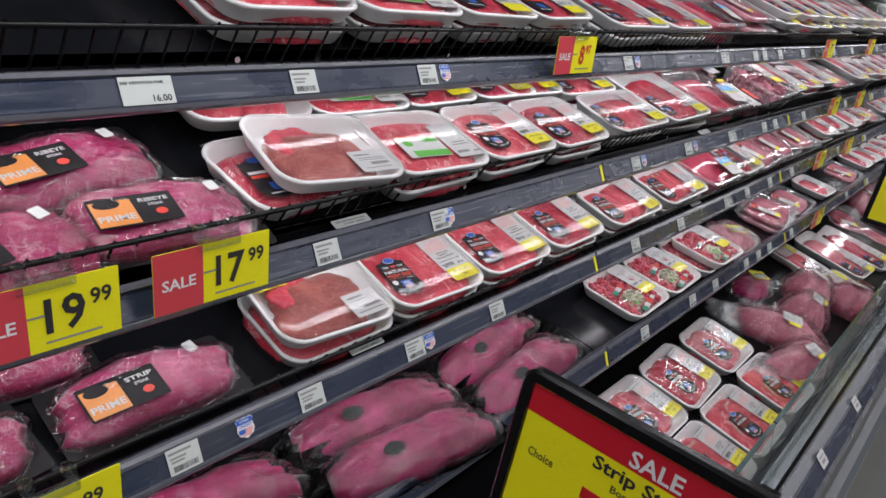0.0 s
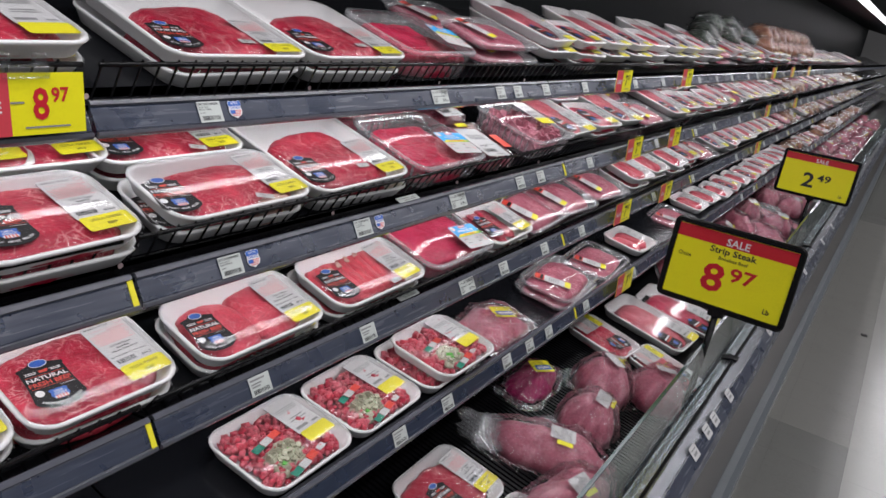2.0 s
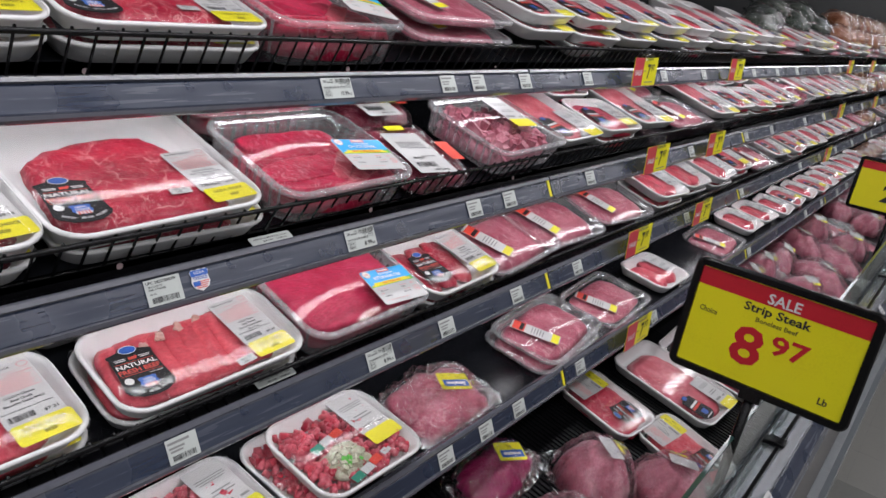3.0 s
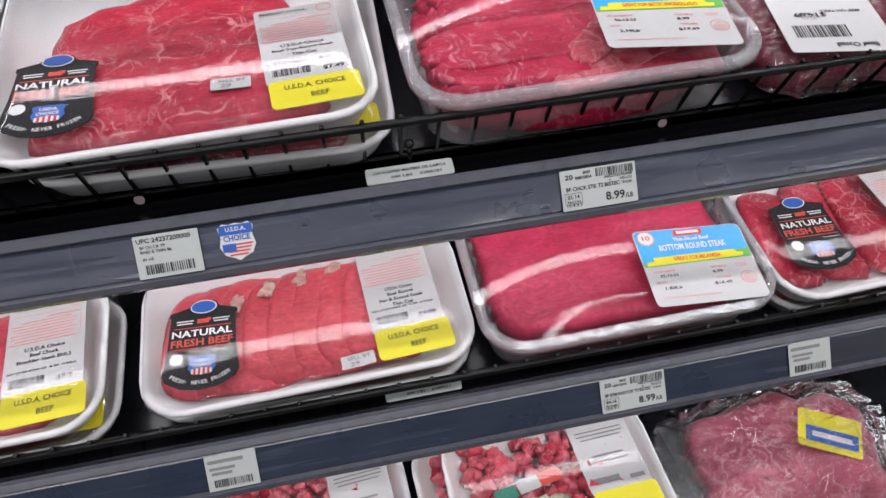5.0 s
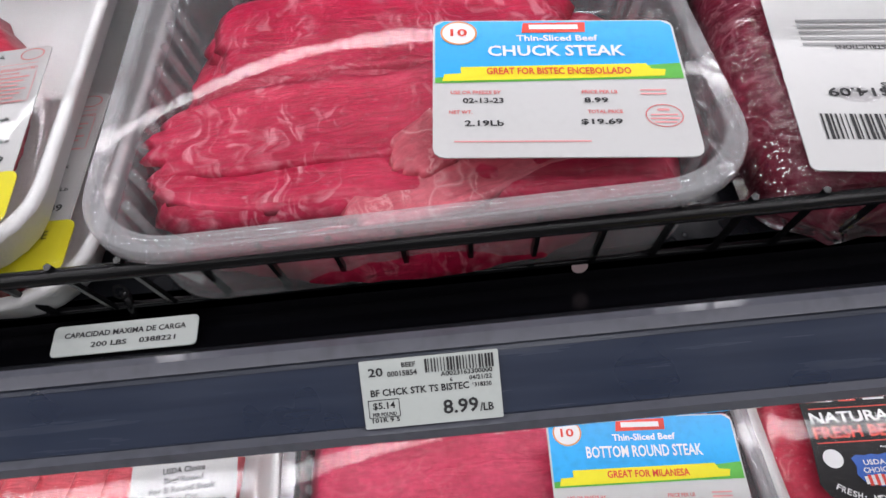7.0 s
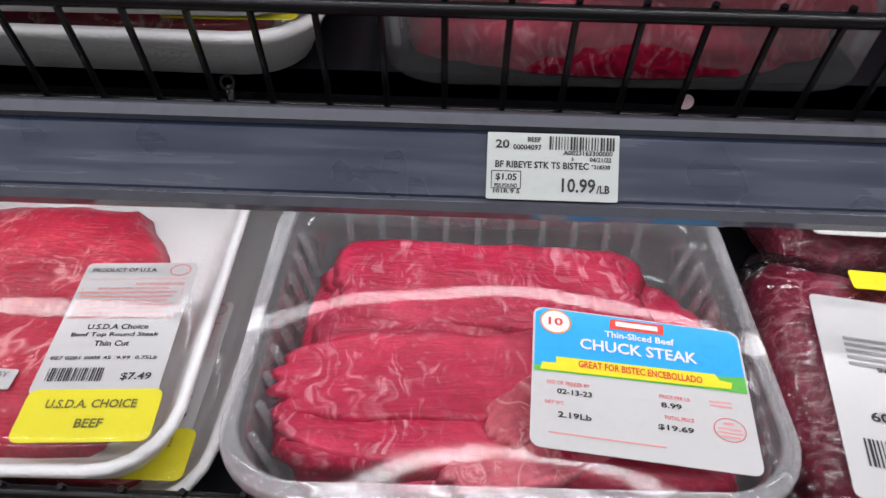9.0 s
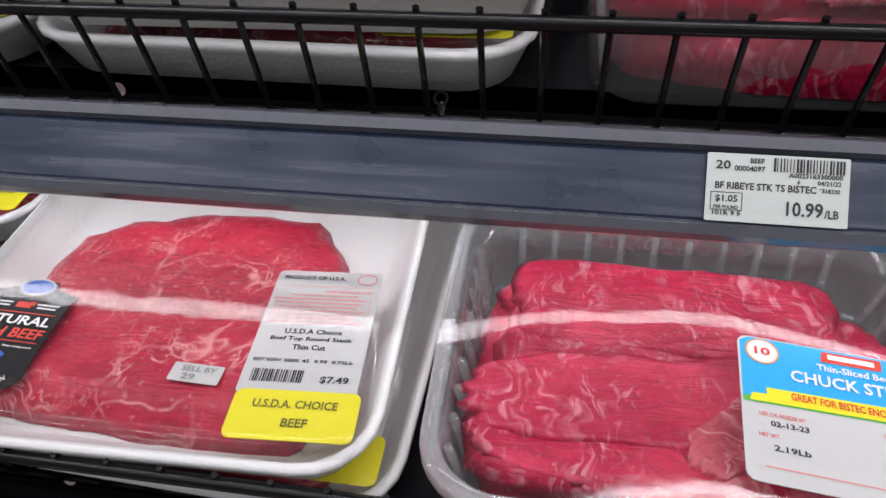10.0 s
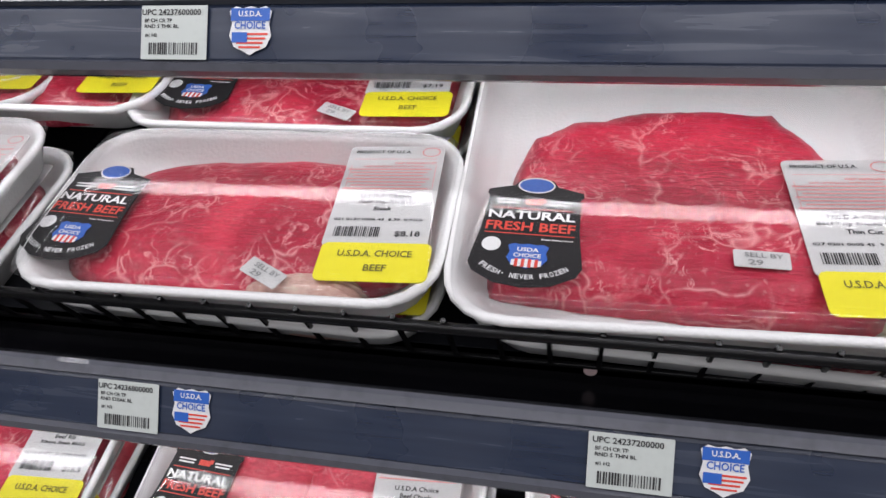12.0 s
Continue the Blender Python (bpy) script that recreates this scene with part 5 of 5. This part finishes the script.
def flat_pack(label, w, d, material, seed):
    """A shallow clear tray of flat slices with a slanted label."""
    p = package("sliced_pork_pack", label, "meat package", "clear flat packs")
    part("shell", clear_tray(w, d, 0.020), M_CLEARTRAY, p, "shallow clear tray", None, True)
    part("meat", meat_slab(w * 0.86, d * 0.82, 0.013, seed, 0.06, 0.75, 48, 10, 0, 5.0), material, p, "", T(0, 0, 0.003), True)
    part("film", film_sheet(w - 0.012, d - 0.012, 0.0205, 0.003, 0, 14, seed, 0.0), M_FILM, p, "clear lidding film", None, True)
    lab = part("product_label", card(0.036, 0.105, 0.002), M_PAPER, p, "long white label with red head", T(-w * 0.22, 0.004, 0.0235, 16))
    part("red_head", bars([(0, 0.036, 0.035, 0.026)]), M_BRIGHTRED, lab)
    part("dark_bar", bars([(0, 0.030, 0.030, 0.008)], 0.0012), M_BRANDBLK, lab)
    part("print", bars([(0, 0.008 - 0.006 * k, 0.026, 0.002) for k in range(5)]), M_GREYINK, lab)
    part("yellow_foot", bars([(0, -0.043, 0.035, 0.016)]), M_YELLOW, lab)
    return p


ham = flat_pack("shallow clear pack of thin sliced marbled pork", 0.270, 0.165, M_CHOP, 51)
ham.matrix_basis = on_level(4, 3.025, 0.965, 0.010, 6)
copy_thing(ham, on_level(4, 3.015, 0.963, 0.031, 3))
chopbag = bag("bagged_pork_chop", "pink pork cut in a black-backed clear bag", 0.200, 0.138, 0.030, M_CHOP, 57, "", 1.10, blue_card, M_BRANDBLK, "meat package", 4.0, 0.5, 1.2)
chopbag.matrix_basis = on_level(4, 2.652, 0.958, 0.030, 4)


def oxtail_label(p, z):
    ol = part("white_label", card(0.078, 0.118, 0.003), M_PAPER, p, "large white product label turned upside down", Matrix.Translation((-0.022, -0.030, z + 0.004)) @ Matrix.Rotation(radians(-5), 4, "Z"))
    part("lettering", letters([("BEEF OX TAILS", 0.012, -0.012, 0.030, 0.003, 180), ("$14.09", -0.012, -0.016, 0.024, 0.006, 180), ("SAFE HANDLING INSTRUCTIONS", 0.01, 0.012, 0.05, 0.003, 180), ("Beef Oxtail", 0.01, -0.052, 0.03, 0.005, 180)]), M_INK, ol)
    part("barcode", bars(barcode(-0.010, -0.036, 0.040, 0.014, 9)), M_INK, ol)
    part("grey_panel", bars([(0.0, 0.030 - 0.004 * k, 0.055, 0.0022) for k in range(5)]), M_GREYINK, ol)
    part("red_band", card(0.028, 0.055, 0.003), M_BRIGHTRED, p, "red and white printed band", Matrix.Translation((0.052, -0.030, z + 0.003)) @ Matrix.Rotation(radians(-6), 4, "Z"))
    part("yellow_sticker", card(0.040, 0.014, 0.002), M_YELLOW, p, "yellow sticker", Matrix.Translation((-0.010, 0.046, z + 0.004)))


oxtail = bag("bagged_oxtail", "clear bag of beef oxtail with a large white label", 0.160, 0.170, 0.032, M_OXTAIL, 61, "", 1.08, oxtail_label, None, "meat package", 5.0, 0.6, 0.16)
oxtail.matrix_basis = on_level(2, 2.655, 1.080, 0.046, -4)
copy_thing(oxtail, on_level(2, 2.675, 1.235, 0.036, 3))
block = tub("deep clear tub of beef chunks with a white label", M_ROAST, [(0.205, 0.155, 0.024, 0, 0, 0.004, 0)], "", "", "", "", (0.03, 0.02, 0.0662, -8))
part("meat_cubes", lumps(0.205, 0.150, 0.046, 260, 0.022, 77), M_ROAST, block, "heaped beef cubes", T(0, 0, 0.002))
block.matrix_basis = on_level(2, 2.895, 1.085, 0.042, 2)
for k, (x, y) in enumerate(((2.92, 1.055), (3.12, 1.060))):
    copy_thing(ham, on_level(3, x, y, 0.034, 4 - 6 * k))

# long trays of pale pork
pork_long = steak_pack("long white foam tray of pale pink pork under film", 0.200, 0.275, 121, M_SLICEPINK, 0.050, None, False, "thin", 0.08, 1, 0.84, 0.84, True, 0.003, 0, -0.070)
brand_label(pork_long, T(-0.052, -0.085, H - 0.0001, 6), False)
steak_long = steak_pack("long white foam tray of a dark red beef cut under film", 0.200, 0.275, 131, M_BEEF2, 0.050, None, False, "thin", 0.10, 1, 0.84, 0.80, True, 0.003, 0, -0.060)
brand_label(steak_long, T(-0.050, -0.085, H - 0.0001, -8), False)
LONG = 0.275
put(steak_long, 5, 3.500, 3.700, 0.610, H, 0.004, 2, LONG)
put(pork_long, 5, 3.285, 3.485, 0.640, H, -0.002, -3, LONG)
copy_thing(dark_near, on_level(5, 3.130, 0.838, H - 0.004, 84))
copy_thing(lean_near, on_level(5, 3.165, 0.655, H + 0.004, 80))
W_D = 0.160
well_red = steak_pack("white foam tray of a folded red beef steak under film", 0.204, W_D, 141, M_BEEF, 0.066, -0.030, True, "ribeye", 0.16, 1, 0.88, 0.88)
well_fat = steak_pack("white foam tray of red beef with a white fat seam", 0.204, W_D, 146, M_SEAM, 0.066, -0.020, True, "round", 0.14, 1, 0.88, 0.88)
for fx, fy, fl, fa in ((-0.020, 0.030, 0.070, 40), (-0.052, -0.004, 0.055, 75), (0.010, 0.046, 0.040, 5)):
    part("fat", meat_slab(fl, 0.007, 0.004, 4, 0.3), M_FAT, well_fat, "seam of white fat", T(fx, fy, 0.0215, fa), True)
for o in list(well_red.children) + list(well_fat.children):
    if o.name.startswith("film"):
        o.data.materials[0] = M_WRAP
put(well_red, 5, 2.160, 2.364, 0.724, H, 0, 1, W_D)
put(well_fat, 5, 2.168, 2.372, 0.562, H, 0, -2, W_D)
again(well_red, 5, 2.030, 0.724, W_D, H, 0, 3)
again(well_fat, 5, 2.032, 0.562, W_D, H, 0, 0)

# lower well trays
for x, y, th in ((1.810, 0.724, well_red), (1.810, 0.562, well_fat), (1.59, 0.724, dark), (1.59, 0.562, lean)):
    again(th, 5, x, y, D_S, H, -0.003, random.uniform(-4, 4))

# ---------------------------------------------------------------- the rest of the run
rng = random.Random(12)
far_kinds = {1: [pale, chop, pork_long, ham, pork_long], 2: [pork_long, chop, dark, pork_long, ham, block], 3: [lean, chop, ham, pale, pork_long], 4: [pale, ham, chop, pale], 5: [roast, long_roast, roast, ham]}
START = {1: 2.63, 2: 3.03, 3: 3.27, 4: 3.20, 5: 3.80}
spice = bag("seasoned_chicken_pack", "orange seasoned chicken pieces in clear film", 0.180, 0.130, 0.045, M_CHICKEN, 71, "seasoned chicken", 1.1, grip)
spice.matrix_basis = on_level(3, 7.1, 1.05, 0.045, 0)
trays = (pale, chop, lean, dark, green)
for L in (1, 2, 3, 4, 5):
    x = START[L]
    while x < 13.0:
        th = rng.choice(far_kinds[L] if x < 6.5 or L in (1, 5) else far_kinds[L] + [spice] * 4)
        wide = 0.205 if th in trays or th is pork_long else 0.30 if th in (ham, long_roast) else 0.26 if th is block else 0.19
        if L == 4 and 3.55 < x < 4.0:
            x = 4.0
        for row in range(2):
            yy = FRONT[L] + 0.085 + row * 0.155 + rng.uniform(-0.01, 0.01)
            if (L == 4 or th is pork_long) and row:
                continue
            h = H if th in trays or th is pork_long else 0.054 if th is block else 0.04
            if th is pork_long:
                yy += 0.060
            if th is block:
                yy += 0.020 + 0.05 * row
            m = on_level(L, x + wide / 2, yy, h + rng.uniform(-0.004, 0.004), rng.uniform(-90, 90) if L == 5 else rng.uniform(-6, 6))
            copy_thing(th, m)
            if L == 1 and x < 7.5 and row == 0:
                copy_thing(th, on_level(L, x + wide / 2, yy + 0.012, h - 0.030, rng.uniform(-5, 5)))
            if th in trays and L < 4 and x < 5 and row == 0:
                copy_thing(rng.choice(trays), on_level(L, x + wide / 2, yy + 0.004, 2 * h + 0.003, rng.uniform(-3, 3)))
        x += wide + rng.uniform(0.0, 0.02)
# bagged greens and poultry piled on the far top shelf
greens = bag("greens_pack", "dark green vegetables in a crinkled clear bag", 0.180, 0.140, 0.055, M_GREENS, 83, "bagged greens", 1.06, None)
greens.matrix_basis = on_level(1, 4.85, 1.22, -0.010, 10)
bird = bag("seasoned_chicken_pack", "brown seasoned poultry in clear film", 0.170, 0.130, 0.070, M_CHICKEN, 87, "seasoned chicken", 1.06, None)
bird.matrix_basis = on_level(1, 6.25, 1.20, -0.010, 20)
for k in range(5):
    copy_thing(greens, on_level(1, 5.00 + 0.23 * k, 1.26 + 0.05 * (k % 2), -0.035 - 0.03 * (k % 2), rng.uniform(-40, 40)))
for k in range(16):
    copy_thing(bird, on_level(1, 6.45 + 0.24 * (k // 2), 1.20 + 0.08 * (k % 2), -0.005 - 0.055 * (k % 2), rng.uniform(-90, 90)))
# top shelf, towards the start of the run
for x0, th in ((1.05, green), (1.26, green), (1.46, lean), (1.65, lean)):
    for row in range(2):
        again(th, 1, x0, 1.070 + row * 0.155, D_S, H, 0.0, rng.uniform(-3, 3))
    again(th, 1, x0, 1.075, D_S, H, H + 0.002, rng.uniform(-3, 3))
again(thin, 1, 1.972, 1.068, D_L, H, 0.011, 0)
again(thin, 1, 2.228, 1.068, D_L, H, 0.011, 1)
again(thin, 1, 1.972, 1.072, D_L, H, H + 0.0125, 2)
again(thin, 1, 2.228, 1.072, D_L, H, H + 0.0125, -1)

# ---------------------------------------------------------------- shelf tags
def shelf_tag(L, x, w=0.050, h=0.027, kind="plain", text=()):
    t = tagged(new("shelf_tag"), "pale paper price tag slipped into the shelf channel", "price tag", "shelf tags")
    t.matrix_basis = RAIL_M[L] @ Matrix.Translation((x, -0.0015, RAIL_H / 2 - 0.001)) @ Matrix.Rotation(radians(90), 4, "X")
    part("paper", card(w, h, 0.0006, 0.0004), M_TAG, t)
    if text:
        part("lettering", letters(text, 0.0007), M_INK, t)
    else:
        part("print", bars([(-w * 0.1, h * 0.32, w * 0.7, h * 0.10), (-w * 0.18, h * 0.12, w * 0.5, h * 0.08), (-w * 0.2, -h * 0.02, w * 0.4, h * 0.08)], 0.0007), M_GREYINK, t)
    if kind != "nobar":
        part("barcode", bars(barcode(0.0, -h * 0.30, w * 0.75, h * 0.22, 5), 0.0007) if kind == "upc" else bars(barcode(w * 0.22, h * 0.36, w * 0.5, h * 0.20, 6), 0.0007), M_INK, t)
    return t


def grade_shield(L, x):
    t = tagged(new("grade_shield"), "small red, white and blue grade shield sticker on the channel", "sticker", "grade shields")
    t.matrix_basis = RAIL_M[L] @ Matrix.Translation((x, -0.0012, RAIL_H / 2)) @ Matrix.Rotation(radians(90), 4, "X") @ Matrix.Diagonal((0.86, 0.86, 1, 1))
    part("shield_body", outline_card(shield_pts(0.027, 0.029), 0.0003), M_WHITEINK, t)
    part("blue_top", bars([(0, 0.0095, 0.025, 0.0075)], 0.0006), M_BLUE, t)
    part("blue_canton", bars([(-0.0065, -0.004, 0.010, 0.006)], 0.0008), M_BLUE, t)
    part("red_stripes", bars([(0, -0.002 - 0.0026 * k, 0.023 - 0.003 * k, 0.0012) for k in range(4)], 0.0006), M_BRIGHTRED, t)
    part("lettering", letters([("U.S.D.A.", 0, 0.0100, 0.015, 0.0034)], 0.0008), M_WHITEINK, t)
    part("blue_lettering", letters([("CHOICE", 0, 0.0032, 0.020, 0.0046)], 0.0008), M_BLUE, t)


def price_text(line, price, per, code, long_code, date, item):
    return [("20", -0.0212, 0.0092, 0.0058, 0.0036), ("BEEF", -0.0080, 0.0113, 0.0055, 0.0020), (code, -0.0108, 0.0080, 0.0118, 0.0023), (long_code, 0.0145, 0.0062, 0.0205, 0.0020), ("6", 0.0082, 0.0036, 0.0010, 0.0018),
            (date, 0.0198, 0.0036, 0.0090, 0.0019), (line, -0.0045, 0.0007, 0.0390, 0.0029), (item, 0.0200, 0.0006, 0.0078, 0.0019), (per, -0.0193, -0.0048, 0.0088, 0.0032),
            ("PER POUND", -0.0193, -0.0082, 0.0095, 0.0016), ("101R 9 5", -0.0190, -0.0106, 0.0110, 0.0018), (price, 0.0110, -0.0075, 0.0140, 0.0060), ("/LB", 0.0212, -0.0088, 0.0055, 0.0034)]


def framed_price(t):
    part("price_frame", bars([(-0.0193, -0.0022, 0.0122, 0.0003), (-0.0193, -0.0094, 0.0122, 0.0003), (-0.0254, -0.0058, 0.0003, 0.0075), (-0.0132, -0.0058, 0.0003, 0.0075)], 0.0007), M_INK, t)


framed_price(shelf_tag(1, 2.452, 0.055, 0.028, "price", price_text("BF RIBEYE STK TS BISTEC", "10.99", "$1.05", "00004097", "A0023163300000", "04/21/22", "*318330")))
framed_price(shelf_tag(2, 2.4355, 0.055, 0.028, "price", price_text("BF CHCK STK TS BISTEC", "8.99", "$5.14", "00015854", "A0023163300000", "04/21/22", "*318330")))
framed_price(shelf_tag(3, 2.465, 0.055, 0.028, "price", price_text("BF BTM RND STK TS BISTEC", "8.99", "$6.16", "00015855", "A0023163300000", "04/21/22", "*318330")))


def upc(code, a, b):
    return [("UPC " + code, -0.0015, 0.0105, 0.034, 0.0032), (a, -0.009, 0.0062, 0.016, 0.0020), (b, -0.007, 0.0032, 0.020, 0.0020), ("#1 H2", -0.013, -0.0015, 0.007, 0.0020)]


shelf_tag(1, 1.897, 0.038, 0.028, "upc", upc("24237600000", "BF CH CR TP", "RND S THK BL"))
shelf_tag(2, 1.868, 0.038, 0.028, "upc", upc("24236800000", "BF CH CR TP", "RND STEAK BL"))
shelf_tag(2, 2.143, 0.041, 0.028, "upc", upc("24237200000", "BF CH CR TP", "RND S THN BL"))
for L, x in ((1, 1.940), (2, 1.907), (2, 2.187), (2, 1.265), (1, 1.312), (3, 1.222), (3, 0.90)):
    grade_shield(L, x)
for L, xs in ((1, (1.05, 1.273, 2.697, 2.78, 2.93, 3.18, 3.6, 3.9, 4.4, 4.7)), (2, (1.033, 1.245, 2.70, 2.805, 3.11, 3.5, 3.7, 4.2, 4.5)), (3, (0.822, 0.998, 1.19, 1.391, 1.900, 2.144, 2.622, 2.832, 3.066, 3.4, 3.7, 4.2)), (4, (1.45, 1.9, 2.17, 2.324, 2.565, 2.676, 2.78, 3.015, 3.4, 3.8, 4.2))):
    for x in xs:
        shelf_tag(L, x, 0.038, 0.028, "upc")
shelf_tag(1, 0.852, 0.056, 0.028, "nobar", [("16.00", 0.014, -0.008, 0.020, 0.007), ("BEEF RIBEYE STEAK PRIME", -0.004, 0.008, 0.045, 0.003)])
for L in (1, 2, 3, 4):
    x = 5.0
    while x < 12:
        shelf_tag(L, x, 0.045, 0.030, "upc")
        x += rng.uniform(0.2, 0.45)
for x in (2.72, 2.83, 2.90, 3.05, 1.95, 2.25, 3.6, 3.9, 4.4, 5.0, 5.4):
    t = tagged(new("rail_tag"), "small white paper tag on the front rail", "price tag", "rail tags")
    t.matrix_basis = Matrix.Translation((x, 0.4645, 0.8595)) @ Matrix.Rotation(radians(44), 4, "X")
    part("paper", card(0.040, 0.030, 0.001, 0.0005), M_PAPER, t)
    part("print", bars([(0, 0.006, 0.028, 0.003), (0, -0.004, 0.022, 0.006)]), M_GREYINK, t)


# clip-on sale tags
def sale_tag(L, x, price, cents, out=0.012, up=0.010):
    w, h = 0.132, 0.064
    t = tagged(new("sale_tag"), "red and yellow clip-on sale price tag hung over the shelf channel", "sale tag", "sale tags")
    t.matrix_basis = Matrix.Translation((x, RAILS[L][0] - out, RAILS[L][1] + RAIL_H / 2 + up)) @ Matrix.Rotation(radians(87), 4, "X")
    part("card", card(w, h, 0.001, 0.001), M_SALEYEL, t, "yellow printed card")
    part("red_end", bars([(-w * 0.30, 0, w * 0.40, h)], 0.0014), M_SALEPINK, t, "red card end")
    part("white_lettering", letters([("SALE", -w * 0.30, -0.002, 0.036, 0.012)], 0.0018), M_WHITEINK, t)
    red = price in ("8",)
    part("price", letters([(price, 0.018, 0.0, 0.017 * len(price), 0.034), (cents, 0.018 + 0.010 * len(price) + 0.011, 0.009, 0.019, 0.016)], 0.0018), M_SALERED if red else M_INK, t)
    part("small_print", bars([(0.024, -0.024, 0.048, 0.002), (-0.006, 0.002, 0.014, 0.002)], 0.0018), M_GREYINK, t)
    part("clip", box(-0.020, 0.028, h / 2 - 0.006, h / 2 + 0.008, 0.001, 0.006, 0.002), M_CLIP, t, "clear plastic clip")
    for k in (-0.014, 0.022):
        part("clip_hook", box(k - 0.005, k + 0.005, h / 2 + 0.006, h / 2 + 0.020, -0.010, 0.004, 0.002), M_CLIP, t, "clear plastic hook")


sale_tag(1, 1.645, "8", "97", 0.010, 0.022)
sale_tag(2, 0.862, "17", "99", 0.014, 0.026)
sale_tag(2, 0.698, "19", "99", 0.014, 0.026)
sale_tag(3, 0.676, "9", "99", 0.014, 0.016)
for L, xs in ((1, (3.42, 4.12, 6.0, 6.7, 7.5)), (2, (3.40, 3.82, 5.6, 6.6)), (3, (3.32, 3.75, 5.4)), (4, (3.25,))):
    for x in xs:
        sale_tag(L, x, "7", "97", 0.014, 0.014)


# framed sale signs on stalks
def sale_sign(x, y0, y1, z0, z1, price, cents, title, red_price=True, yaw=0.0):
    w, h = y1 - y0, z1 - z0
    t = tagged(new("sale_sign"), "yellow and red sale sign in a black frame on a stalk", "sale sign", "framed sale signs")
    t.matrix_basis = Matrix.Translation((x, (y0 + y1) / 2, (z0 + z1) / 2)) @ Matrix.Rotation(radians(-90 + yaw), 4, "Z") @ Matrix.Rotation(radians(84), 4, "X")
    part("frame", loft([rr(w, h, 0.016, -0.005), rr(w, h, 0.016, 0.005), rr(w - 0.006, h - 0.006, 0.014, 0.008), rr(w - 0.026, h - 0.026, 0.004, 0.008), rr(w - 0.028, h - 0.028, 0.004, 0.003)]), M_WIRE, t, "black plastic frame")
    part("insert", bars([(0, 0, w - 0.028, h - 0.028)], 0.0045), M_SALEYEL, t, "yellow printed insert")
    part("red_band", bars([(0, h / 2 - 0.030, w - 0.028, 0.030)], 0.0050), M_SALERED, t, "red band")
    part("white_lettering", letters([("SALE", 0.005, h / 2 - 0.033, 0.052, 0.018)], 0.0055), M_WHITEINK, t)
    if title:
        part("title", letters([(title, 0.0, h / 2 - 0.058, 0.105, 0.019)], 0.0055), M_INK, t)
    part("price", letters([(price, -0.030, -0.022, 0.050, 0.068), (cents, 0.034, -0.004, 0.058, 0.034)], 0.0055), M_SALERED if red_price else M_INK, t)
    part("unit", letters([("Lb", w / 2 - 0.045, -h / 2 + 0.036, 0.014, 0.012)], 0.0055), M_INK, t)
    if title:
        part("grade_word", letters([("Choice", -w / 2 + 0.042, 0.015, 0.030, 0.010)], 0.0055), M_OLIVE, t)
        part("cut_name", letters([("Boneless Beef", 0.004, h / 2 - 0.0735, 0.066, 0.008)], 0.0055), M_OLIVE, t)
    part("stalk", rod((0.0, -h / 2 + 0.002, -0.004), (-0.008, -h / 2 - 0.270, -0.026), 0.0080, 8), M_WIRE, t, "black stalk", None, True)
    part("collar", box(-0.018, 0.018, -h / 2 - 0.012, -h / 2 + 0.006, -0.008, 0.008, 0.003), M_WIRE, t, "black collar")


sale_sign(2.955, 0.388, 0.682, 1.100, 1.300, "8", "97", "Strip Steak")
sale_sign(1.035, 0.388, 0.682, 1.132, 1.332, "7", "97", "Strip Steak")
sale_sign(4.980, 0.410, 0.738, 1.050, 1.258, "2", "49", "", False)
